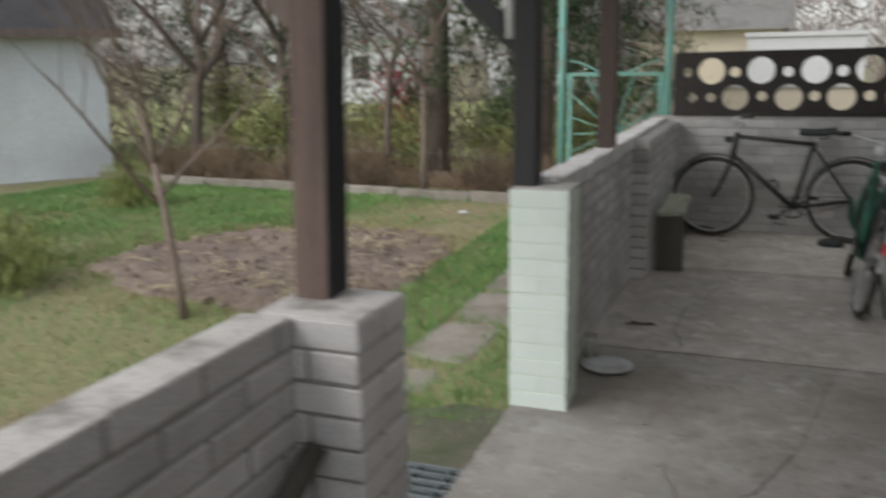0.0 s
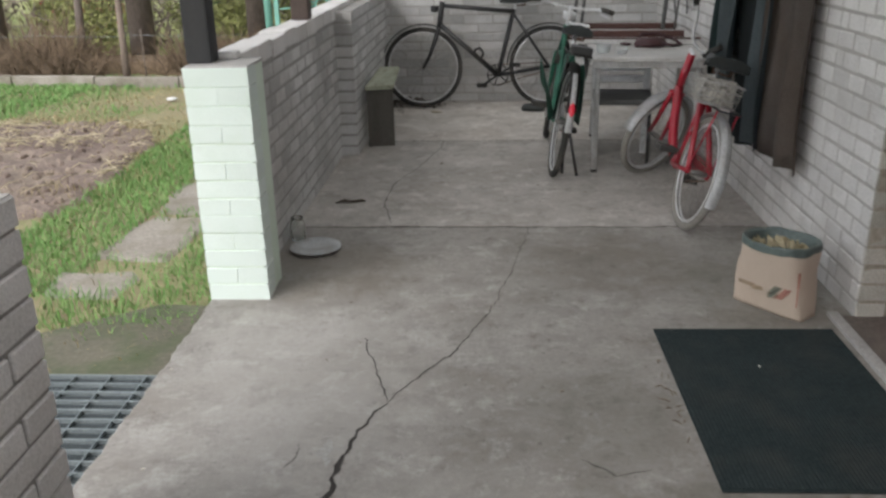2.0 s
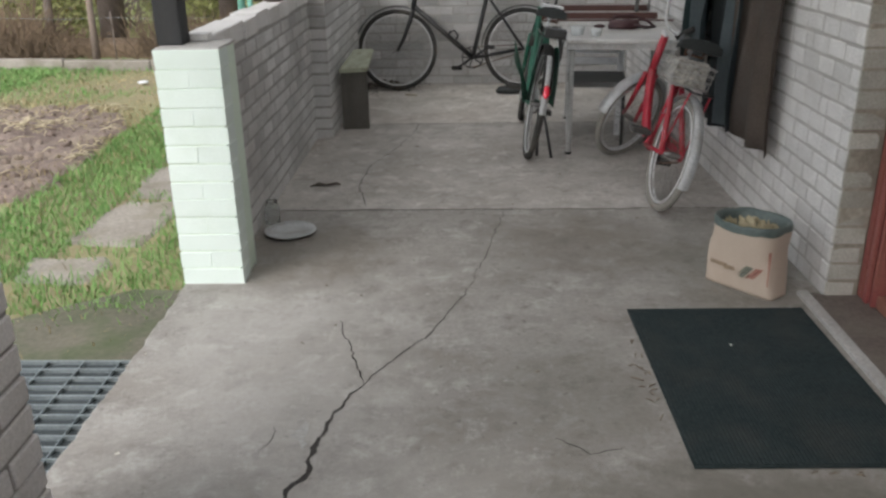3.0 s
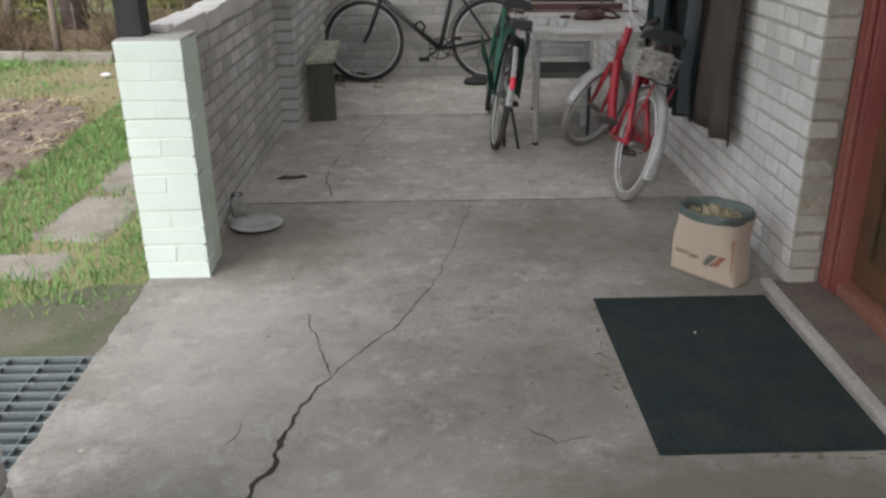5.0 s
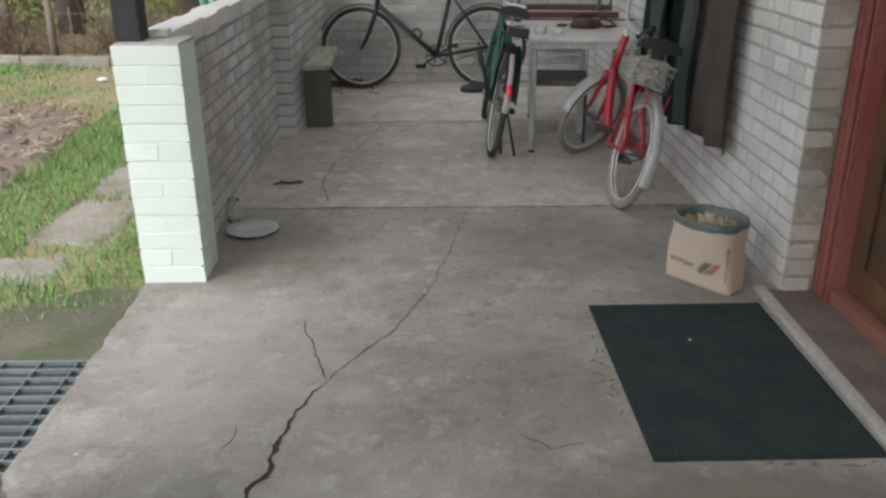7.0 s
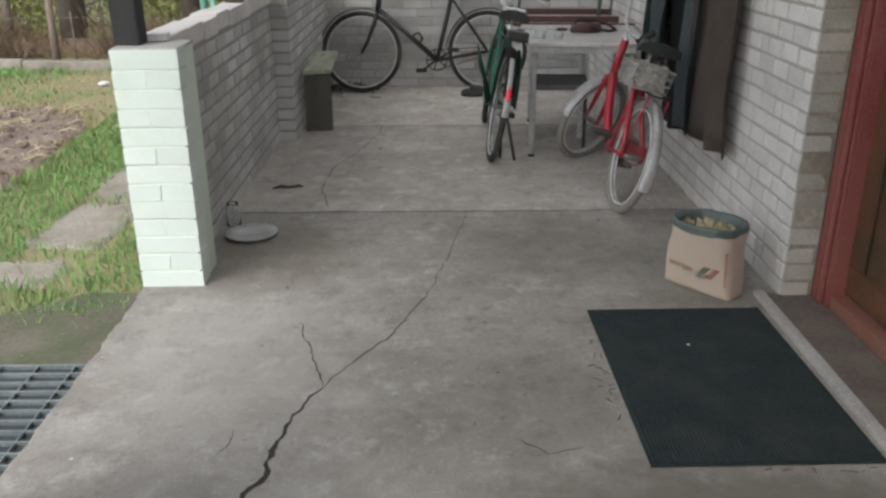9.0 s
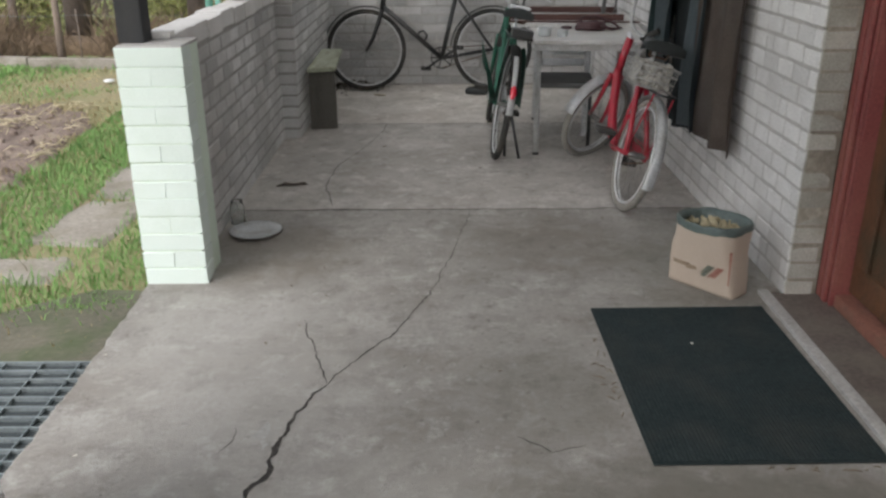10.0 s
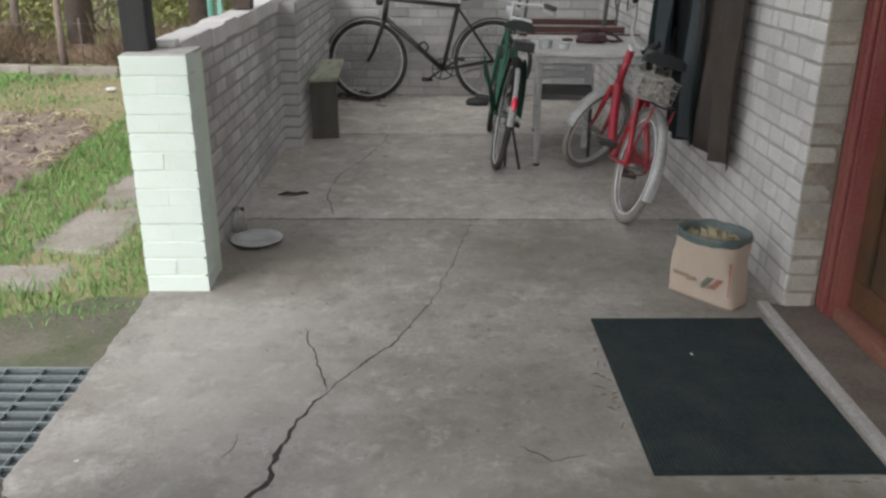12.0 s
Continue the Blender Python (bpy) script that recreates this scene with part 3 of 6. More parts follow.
bm.faces.new(vs)
tagged(part("mud_patch", bm, M_MUD), "dark mossy trodden ground at the porch edge", "mud", kind="structure")

# stepping slabs
def slab(cx, cy, sx, sy, rot):
    bm = boxed((-sx / 2, -sy / 2, -0.05), (sx / 2, sy / 2, 0.0), 0.03)
    bmesh.ops.subdivide_edges(bm, edges=bm.edges, cuts=2)
    for v in bm.verts:
        v.co += Vector((noise.noise(v.co * 7 + Vector((cx, cy, 0))), noise.noise(v.co * 6 + Vector((cy, cx, 4))), 0)) * 0.075
    ob = part("stepping_slab", bm, M_SLAB)
    ob.matrix_world = pose(cx, cy, hill(cx, cy) + 0.008, random.uniform(-1, 1), random.uniform(-1, 1), rot)
    return tagged(ob, "grey weathered concrete stepping slab in the grass", "paving slab", "garden path")


for q in ((-1.80, 3.58, 0.42, 0.30, 4), (-1.72, 4.23, 0.44, 0.70, -6), (-1.70, 4.95, 0.46, 0.70, 3), (-1.72, 5.68, 0.46, 0.66, -3), (-1.70, 6.4, 0.46, 0.66, 2)):
    slab(*q)

# drain grate
grate = thing("drain_grate", "galvanised steel floor grate over a dark pit-shade plate", "grate", m=pose(-1.36, 2.28, -0.058))
# Dark plate close under the bars; the pit's shade is its colour.
part("pit", boxed((-0.27, -0.38, -0.03), (0.27, 0.38, -0.0135)), M_PIT_SHADE, grate)
for dx in (-0.272, 0.272):
    part("frame_bar", boxed((dx - 0.006, -0.386, -0.02), (dx + 0.006, 0.386, 0.006), 0.001), M_ZINC, grate)
for i in range(14):
    y = -0.38 + i * 0.0584
    part("bar", boxed((-0.266, y - 0.003, -0.0135), (0.266, y + 0.003, 0.004), 0.0008), M_ZINC, grate)
for x in (-0.19, -0.06, 0.07, 0.20):
    part("cross_bar", boxed((x - 0.002, -0.376, -0.013), (x + 0.002, 0.376, 0.001)), M_ZINC, grate)

# garden kerb in lengths
kerb_line = tagged(new("garden_kerb"), "low grey concrete kerb along the back of the garden", "kerb", kind="structure")
x, y = -9.0, 9.45
for i in range(8):
    x1, y1 = x + 0.96, y - 0.075
    bm = boxed((0, -0.045, -0.14), (0.95, 0.045, 0.11 + random.uniform(-0.012, 0.012)), 0.01)
    ob = part("kerb_stone", bm, M_SLAB, kerb_line)
    ob.matrix_world = pose(x, y, GZ, 0, 0, math.degrees(math.atan2(y1 - y, x1 - x)))
    x, y = x1, y1

# ---- things on the porch ----
M_BLACK = material("black_enamel", (0.012, 0.013, 0.014), (0.03, 0.031, 0.032), 0.4, 8, 90, 0.1, 0.001, dirt=(0.09, 0.08, 0.07), dirt_scale=6, dirt_amount=0.4)
M_TYRE = material("tyre_rubber", (0.02, 0.02, 0.02), (0.045, 0.043, 0.04), 0.85, 9, 120, 0.4, 0.002, dirt=(0.14, 0.125, 0.105), dirt_scale=5, dirt_amount=0.5)
M_TYRE_PALE = material("pale_tyre_rubber", (0.20, 0.185, 0.165), (0.29, 0.275, 0.25), 0.8, 9, 120, 0.3, 0.002, dirt=(0.2, 0.18, 0.15), dirt_scale=6, dirt_amount=0.5)
M_CHROME = material("dull_chrome", (0.68, 0.69, 0.70), (0.80, 0.81, 0.82), 0.35, 8, 90, 0.1, 0.001, metal=0.25, dirt=(0.3, 0.26, 0.22), dirt_scale=9, dirt_amount=0.35)
M_REDBIKE = material("red_enamel", (0.34, 0.010, 0.028), (0.44, 0.018, 0.042), 0.35, 6, 80, 0.1, 0.001, dirt=(0.2, 0.02, 0.02), dirt_scale=6, dirt_amount=0.4, coat=0.4)
M_GREENBIKE = material("green_enamel", (0.012, 0.10, 0.06), (0.03, 0.17, 0.11), 0.45, 6, 80, 0.1, 0.001, dirt=(0.03, 0.06, 0.045), dirt_scale=5, dirt_amount=0.4)
M_WHITE = material("off_white_plastic", (0.68, 0.69, 0.70), (0.78, 0.79, 0.80), 0.45, 5, 60, 0.1, 0.001, dirt=(0.45, 0.44, 0.42), dirt_scale=5, dirt_amount=0.3)
M_REFLECTOR = material("red_reflector", (0.75, 0.02, 0.05), (0.9, 0.05, 0.09), 0.2, 30, 200, 0.2, 0.001, coat=0.6)
M_LEATHER = material("black_saddle_cover", (0.014, 0.018, 0.018), (0.035, 0.04, 0.04), 0.55, 8, 90, 0.3, 0.002)
M_RUST = material("rusty_steel", (0.10, 0.06, 0.04), (0.2, 0.12, 0.08), 0.8, 10, 90, 0.3, 0.002, metal=0.3)


def guard_strip(cx, cz, r, a0, a1, width, n=26):
    """A curved mudguard, arched across its width."""
    bm = bmesh.new()
    rows = []
    for k in range(n + 1):
        a = radians(a0 + (a1 - a0) * k / n)
        row = []
        for j in range(7):
            s = (j - 3) / 3
            rr = r - 0.012 * s * s
            row.append(bm.verts.new((cx + rr * math.cos(a), s * width / 2, cz + rr * math.sin(a))))
        rows.append(row)
    for p, q in zip(rows, rows[1:]):
        for j in range(6):
            bm.faces.new((p[j], p[j + 1], q[j + 1], q[j])).smooth = True
    bmesh.ops.solidify(bm, geom=bm.faces, thickness=0.0025)
    return bm


M_SPOKE = material("dull_steel_spoke", (0.16, 0.15, 0.14), (0.26, 0.25, 0.24), 0.5, 9, 60, 0.0, metal=0.5)


def wheel(parent, cx, R, tyre_mat, rim_mat, steer=None, tyre_r=0.019):
    def fix(bm):
        if steer is not None:
            bmesh.ops.transform(bm, matrix=steer, verts=bm.verts)
        return bm
    n = 44
    ring = lambda r, y=0.0: [(cx + r * math.cos(2 * math.pi * k / n), y, R + r * math.sin(2 * math.pi * k / n)) for k in range(n)]
    w = part("wheel", fix(tubed(ring(R - tyre_r), tyre_r, 10, True)), tyre_mat, parent, "bicycle wheel with wire spokes")
    bm = tubed(ring(R - 2 * tyre_r - 0.006, 0.009), 0.006, 6, True)
    tube(bm, ring(R - 2 * tyre_r - 0.006, -0.009), 0.006, 6, True)
    part("rim", fix(bm), rim_mat, w)
    part("hub", fix(tubed([(cx, -0.045, R), (cx, -0.02, R), (cx, 0.02, R), (cx, 0.045, R)], [0.010, 0.016, 0.016, 0.010], 10)), M_SPOKE, w)
    bm = bmesh.new()
    for k in range(28):
        a = 2 * math.pi * k / 28
        b = a + (0.5 if k % 4 < 2 else -0.5)
        y = 0.025 if k % 2 else -0.025
        tube(bm, [(cx + 0.02 * math.cos(b), y, R + 0.02 * math.sin(b)), (cx + (R - 0.045) * math.cos(a), 0, R + (R - 0.045) * math.sin(a))], 0.0009, 4, caps=False)
    part("spokes", fix(bm), M_SPOKE, w)
    return w


def blade(a, b):
    """A fork blade from the crown to the axle, swept forward a little at its foot."""
    return [a, a.lerp(b, 0.3) + Vector((-0.008, 0, 0)), a.lerp(b, 0.72) + Vector((-0.014, 0, 0)), b]


def smooth(pts, rounds=2):
    """Rounds the corners of a line of points."""
    pts = [Vector(p) for p in pts]
    for _ in range(rounds):
        cut = [pts[0]]
        for a, b in zip(pts, pts[1:]):
            cut += [a.lerp(b, 0.25), a.lerp(b, 0.75)]
        pts = cut + [pts[-1]]
    return pts


def saddle(parent, x, z, mat, length=0.27, width=0.22):
    bm = bmesh.new()
    rows = []
    for i in range(9):
        u = i / 8
        w = width / 2 * (1 - 0.82 * u ** 0.8) if u > 0.12 else width / 2 * (0.8 + u * 1.6)
        px = x - length * 0.45 + length * u
        top = z + 0.012 * (1 - u) - 0.012 * math.sin(u * math.pi)
        rows.append([bm.verts.new((px, s * w, top - drop)) for s, drop in ((-1, 0.055), (-0.97, 0.02), (-0.6, 0.002), (0, -0.004), (0.6, 0.002), (0.97, 0.02), (1, 0.055))])
    for p, q in zip(rows, rows[1:]):
        for j in range(6):
            bm.faces.new((p[j], p[j + 1], q[j + 1], q[j])).smooth = True
    bm.faces.new(rows[0])
    bm.faces.new(list(reversed(rows[-1])))
    bm.faces.new([r[0] for r in rows] + [r[-1] for r in reversed(rows)])
    s = part("saddle", bm, mat, parent)
    part("saddle_spring", tubed([(x - 0.07, -0.05, z - 0.04), (x - 0.06, -0.045, z - 0.075), (x + 0.02, 0, z - 0.08), (x - 0.06, 0.045, z - 0.075), (x - 0.07, 0.05, z - 0.04)], 0.006, 6), M_RUST, s)
    return s


def bicycle(label, m, R, wb, frame_mat, guard_mat, tyre_mat, head=((0.86, 0.83), (0.90, 0.66)), bb=(0.46, 0.27), seat=(0.30, 0.80), saddle_z=0.92, low=False, single=False, saddle_size=(0.27, 0.22), crank_mat=None, thick=1.0, guard_width=0.062,
            steer=0.0, wheel_turn=None, front_tilt=0.0, front_R=None, bar="flat", bar_z=0.98, guard_rear=(-20, 150), guard_front=(20, 150)):
    bike = thing("bicycle", label, "bicycle", m=m)
    (hx, hz), (lx, lz) = head
    bx, bz = bb
    sx, sz = seat
    front = Matrix.Translation((hx, 0, 0)) @ Matrix.Rotation(radians(steer), 4, "Z") @ Matrix.Translation((-hx, 0, 0))

    px = wb if wheel_turn is not None else hx
    roll = Matrix.Translation((px, 0, 0)) @ Matrix.Rotation(radians(steer if wheel_turn is None else wheel_turn), 4, "Z") @ Matrix.Rotation(radians(front_tilt), 4, "X") @ Matrix.Translation((-px, 0, 0))
    FR = front_R or R

    def turned(bm):
        bmesh.ops.transform(bm, matrix=front, verts=bm.verts)
        return bm

    def rolled(bm):
        bmesh.ops.transform(bm, matrix=roll, verts=bm.verts)
        return bm
    fr = part("frame", tubed([(sx, 0, sz), (bx, 0, bz)], 0.019), frame_mat, bike)
    part("head_tube", tubed([(hx, 0, hz + 0.02), (lx, 0, lz)], 0.023), frame_mat, fr)
    if low:
        part("down_tube", tubed(smooth([(lx, 0, lz + 0.03), (lx - 0.14, 0, lz - 0.19), (bx + 0.12, 0, bz + 0.03), (bx, 0, bz)], 1), 0.02 * thick), frame_mat, fr)
        if not single:
            part("upper_tube", tubed([(hx, 0, hz - 0.03), (hx - 0.16, 0, hz - 0.26), (bx + 0.1, 0, bz + 0.17), (bx - 0.03, 0, bz + 0.13)], 0.0145), frame_mat, fr)
    else:
        part("down_tube", tubed([(lx, 0, lz + 0.03), (bx, 0, bz)], 0.021), frame_mat, fr)
        part("top_tube", tubed([(hx, 0, hz - 0.01), (sx, 0, sz - 0.02)], 0.0185), frame_mat, fr)
    for s in (-1, 1):
        part("seat_stay", tubed([(sx + 0.01, s * 0.02, sz - 0.03), (0, s * 0.055, R)], 0.011 * thick, 8), frame_mat, fr)
        part("chain_stay", tubed([(bx, s * 0.03, bz), (0, s * 0.055, R)], 0.0105, 8), frame_mat, fr)
        part("fork_blade", tubed(blade(Vector((lx, s * 0.03, lz)), roll @ Vector((wb, s * 0.05, FR))), [0.015, 0.015, 0.013, 0.011] if single else [0.018, 0.018, 0.015, 0.012], 8), frame_mat, fr)
    wheel(bike, 0, R, tyre_mat, M_CHROME)
    wheel(bike, wb, FR, tyre_mat, M_CHROME, roll)
    rg = part("rear_mudguard", guard_strip(0, R, R + 0.022, guard_rear[0], guard_rear[1] + 60, guard_width), guard_mat, bike)
    fg = part("front_mudguard", rolled(guard_strip(wb, FR, FR + 0.026, guard_front[0] - 10, guard_front[1], 0.072)), guard_mat, bike)
    part("seat_post", tubed([(sx, 0, sz - 0.02), (sx - 0.02, 0, saddle_z - 0.05)], 0.0125), M_CHROME, bike)
    saddle(bike, sx - 0.03, saddle_z, M_LEATHER, *saddle_size)
    ring = [(bx + 0.088 * math.cos(2 * math.pi * k / 30), -0.045, bz + 0.088 * math.sin(2 * math.pi * k / 30)) for k in range(30)]
    cr = part("chainring", tubed(ring, 0.005, 6, True), crank_mat or M_CHROME, bike)
    for k in range(5):
        a = 2 * math.pi * k / 5
        part("spider_arm", tubed([(bx, -0.045, bz), (bx + 0.085 * math.cos(a), -0.045, bz + 0.085 * math.sin(a))], 0.006, 6), crank_mat or M_CHROME, cr)
    for s, a in ((-1, -35), (1, 145)):
        ex, ez = bx + 0.165 * math.cos(radians(a)), bz + 0.165 * math.sin(radians(a))
        ck = part("crank", tubed([(bx, s * 0.06, bz), (ex, s * 0.075, ez)], 0.0095, 8), crank_mat or M_CHROME, bike)
        part("pedal", boxed((ex - 0.045, min(s * 0.08, s * 0.175), ez - 0.014), (ex + 0.045, max(s * 0.08, s * 0.175), ez + 0.014), 0.006), M_TYRE, ck)
    chain = bmesh.new()
    for dz, dr in ((0.085, 0.03), (-0.085, -0.03)):
        tube(chain, [(bx, -0.045, bz + dz), (0, -0.045, R + dr)], 0.0045, 6)
    part("chain", chain, M_RUST, bike)
    part("stem", turned(tubed([(hx, 0, hz), (hx - 0.012, 0, bar_z - 0.02), (hx + 0.04, 0, bar_z)], 0.0125)), M_CHROME, bike)
    if bar == "flat":
        pts = [(hx - 0.09, -0.27, bar_z + 0.02), (hx - 0.01, -0.21, bar_z + 0.025), (hx + 0.045, -0.08, bar_z), (hx + 0.045, 0.08, bar_z), (hx - 0.01, 0.21, bar_z + 0.025), (hx - 0.09, 0.27, bar_z + 0.02)]
    else:
        pts = [(hx - 0.09, 0.10, bar_z + 0.27), (hx - 0.01, 0.07, bar_z + 0.245), (hx + 0.045, 0.022, bar_z + 0.19), (hx + 0.05, 0.02, bar_z + 0.07), (hx + 0.04, -0.03, bar_z + 0.012), (hx + 0.03, -0.09, bar_z), (hx - 0.02, -0.13, bar_z + 0.05)]
    hb = part("handlebar", turned(tubed(smooth(pts), 0.0095, 10)), M_CHROME, bike)
    for e, f in ((0, 1), (-1, -2)):
        a, b = Vector(pts[e]), Vector(pts[f])
        part("grip", turned(tubed([a - (b - a).normalized() * 0.01, a + (b - a).normalized() * 0.105], 0.0165, 10)), M_TYRE, hb)
        br = a + (b - a).normalized() * 0.12
        part("brake_lever", turned(tubed([br + Vector((0.02, 0, -0.02)), br + Vector((0.05, 0, -0.035)), a + Vector((0.035, 0, -0.04))], 0.005, 6)), M_CHROME, hb)
    return bike, rg, turned


# black town bicycle against the back wall
bike_a, _, _ = bicycle("black old roadster bicycle leaning along the brick wall", pose(0.555, 7.25, 0, 0, 0, 180) @ pose(0, 0, 0, 4.5), 0.333, 1.055, M_BLACK, M_BLACK, M_TYRE,
                       head=((0.885, 0.845), (0.915, 0.66)), bb=(0.425, 0.262), seat=(0.295, 0.80), crank_mat=M_BLACK, saddle_z=0.905, bar_z=0.975, guard_rear=(5, 110), guard_front=(-20, 130), steer=4)
part("headlamp", lathe(bmesh.new(), [(0.006, 0), (0.03, 0.01), (0.034, 0.05), (0.03, 0.055)], (0.95, 0, 0.78), 16), M_BLACK, bike_a)
# Handle-like lock on the down tube.
part("pump_clip", tubed([(0.57, 0.03, 0.40), (0.545, 0.05, 0.45), (0.575, 0.06, 0.49), (0.61, 0.05, 0.48), (0.63, 0.03, 0.45)], 0.009, 8), M_BLACK, bike_a)

# green bicycle on its stand, seen from behind
bike_b, rg, trn = bicycle("green ladies bicycle with coat guards and a red reflector", pose(0.440, 5.09, 0, 0, 0, 90) @ pose(0, 0, 0, 10), 0.335, 1.04, M_GREENBIKE, M_TYRE, M_TYRE,
                          head=((0.83, 0.80), (0.865, 0.63)), bb=(0.45, 0.27), seat=(0.27, 0.72), saddle_z=0.875, low=True, bar_z=0.93, guard_rear=(20, 100), guard_front=(0, 140), steer=-8)
part("mudguard_tail", guard_strip(0, 0.335, 0.3605, 118, 178, 0.040, 12), M_WHITE, rg, "white painted mudguard tail")
ref = bmesh.new()
bmesh.ops.create_uvsphere(ref, u_segments=16, v_segments=10, radius=1.0, matrix=pose(-0.338, 0, 0.475, 0, 22, 0) @ Matrix.Diagonal((0.010, 0.018, 0.040, 1)))
part("reflector", ref, M_REFLECTOR, bike_b, "bright red rear reflector")
for s in (-1, 1):
    bm = bmesh.new()
    c = bm.verts.new((0.04, s * 0.05, 0.36))
    rim = [bm.verts.new((0.348 * math.cos(radians(a)), (0.105 + 0.09 * math.sin(radians(a)) if s > 0 else -0.055), 0.335 + 0.348 * math.sin(radians(a)))) for a in range(30, 171, 7)]
    for p, q in zip(rim, rim[1:]):
        bm.faces.new((c, p, q))
    bmesh.ops.solidify(bm, geom=bm.faces, thickness=0.003)
    part("coat_guard", bm, M_GREENBIKE, bike_b, "dark green coat guard")
carrier = part("carrier", tubed([(-0.23, -0.065, 0.76), (-0.245, 0, 0.76), (-0.23, 0.065, 0.76)], 0.006, 6), M_BLACK, bike_b)
for y in (-0.06, -0.02, 0.02, 0.06):
    part("carrier_rod", tubed([(-0.23, y, 0.76), (0.16, y, 0.75)], 0.005, 6), M_BLACK, carrier)
for s in (-1, 1):
    part("carrier_strut", tubed([(-0.16, s * 0.062, 0.742), (0, s * 0.06, 0.34)], 0.005, 6), M_BLACK, carrier)
part("carrier_block", boxed((-0.25, -0.06, 0.765), (-0.16, 0.06, 0.81), 0.008), M_BLACK, bike_b)
# The saddle's white reflection, painted as a thin patch.
part("saddle_patch", boxed((0.12, -0.062, 0.885), (0.20, 0.062, 0.898), 0.005), M_WHITE, bike_b, "white patch for a reflection on the saddle")
part("basket_lamp", trn(lathe(bmesh.new(), [(0.01, 0), (0.045, 0.01), (0.05, 0.05), (0.045, 0.06)], (0.93, 0, 0.84), 16)), M_WHITE, bike_b, "white plastic headlamp")
for s in (-1, -0.4):
    part("stand_leg", tubed([(0.02, s * 0.05, 0.30), (-0.03, s * 0.15, 0.03)], 0.009, 8), M_BLACK, bike_b)

# red bicycle leaning on the house wall
M_LEG_WIRE = material("grey_wire", (0.30, 0.29, 0.28), (0.42, 0.41, 0.39), 0.5, 8, 60, 0.1, 0.001)
# Dark mottle puts the crumples' shade into the pale bag's colour.
M_PAPER = material("crumple_shaded_sheet", (0.07, 0.062, 0.052), (0.62, 0.59, 0.53), 0.6, 34, 70, 1.0, 0.02)
bike_c, rg, trn = bicycle("red folding bicycle with chrome mudguards and a rear basket", pose(1.019, 4.118, 0, 0, 0, 93.4) @ pose(0, 0, 0, 14.5), 0.285, 1.01, M_REDBIKE, M_CHROME, M_TYRE_PALE,
                          head=((0.70, 0.76), (0.73, 0.56)), bb=(0.34, 0.24), seat=(0.25, 0.64), saddle_z=0.83, low=True, single=True, saddle_size=(0.30, 0.27), crank_mat=M_BLACK, thick=1.35, guard_width=0.052, steer=0, wheel_turn=-53, front_tilt=10.7, front_R=0.264, bar="swept", bar_z=0.80, guard_rear=(30, 138), guard_front=(-5, 175))
part("chain_guard", boxed((0.03, -0.075, 0.25), (0.42, -0.058, 0.325), 0.009), M_REDBIKE, bike_c, "red enamelled chain guard")
x0, x1, y0, y1, z0, z1 = -0.11, 0.07, -0.02, 0.165, 0.632, 0.735
basket = part("basket", tubed([(x0 - 0.02, y0 - 0.01, z1), (x1 + 0.02, y0 - 0.01, z1), (x1 + 0.02, y1 + 0.01, z1), (x0 - 0.02, y1 + 0.01, z1)], 0.0035, 5, True), M_LEG_WIRE, bike_c, "white wire basket on the rear carrier")
for k in range(6):
    y = y0 + (y1 - y0) * k / 5
    part("basket_wire", tubed([(x0 - 0.02, y, z1), (x0, y, z0), (x1, y, z0), (x1 + 0.02, y, z1)], 0.0017, 5), M_LEG_WIRE, basket)
for k in range(6):
    x = x0 + (x1 - x0) * k / 5
    part("basket_wire", tubed([(x, y0 - 0.01, z1), (x, y0, z0), (x, y1, z0), (x, y1 + 0.01, z1)], 0.0017, 5), M_LEG_WIRE, basket)
for k in range(3):
    z, e = z0 + (z1 - z0) * k / 3, 0.02 * k / 3
    part("basket_wire", tubed([(x0 - e, y0 - e / 2, z), (x1 + e, y0 - e / 2, z), (x1 + e, y1 + e / 2, z), (x0 - e, y1 + e / 2, z)], 0.003, 5, True), M_LEG_WIRE, basket)
bm = boxed((x0 + 0.012, y0 + 0.012, z0 + 0.006), (x1 - 0.012, y1 - 0.012, z1 + 0.008))
bmesh.ops.subdivide_edges(bm, edges=bm.edges, cuts=7, use_grid_fill=True)
for v in bm.verts:
    v.co += 0.016 * noise.noise_vector(v.co * 22)
    v.co.z = max(v.co.z, z0 + 0.004)
tagged(part("crumpled_bag", bm, M_PAPER), "crumpled pale plastic bag inside the bicycle basket", "bag").matrix_world = bike_c.matrix_world.copy()
part("carrier", tubed([(0.24, 0, 0.60), (0.1, 0.05, 0.616), (-0.13, 0.05, 0.616), (-0.15, 0, 0.616), (-0.13, -0.05, 0.616), (0.1, -0.05, 0.616), (0.24, 0, 0.60)], 0.006, 6), M_BLACK, bike_c)
for s in (-1, 1):
    part("carrier_strut", tubed([(-0.1, s * 0.05, 0.612), (0, s * 0.06, 0.31)], 0.005, 6), M_REDBIKE, bike_c)

# white table, what stands on it, and the upturned one at its far end
M_TABLETOP = material("white_laminate", (0.56, 0.55, 0.53), (0.64, 0.63, 0.61), 0.4, 3, 50, 0.1, 0.001, dirt=(0.38, 0.36, 0.33), dirt_scale=4, dirt_amount=0.5)
M_LEG = material("grey_painted_tube", (0.50, 0.50, 0.49), (0.62, 0.62, 0.61), 0.5, 6, 70, 0.1, 0.001, dirt=(0.22, 0.19, 0.16), dirt_scale=7, dirt_amount=0.4)
M_BROWN = material("dark_brown_board", (0.06, 0.025, 0.02), (0.11, 0.045, 0.035), 0.5, 4, 70, 0.2, 0.002, stretch=(1, 6, 6))
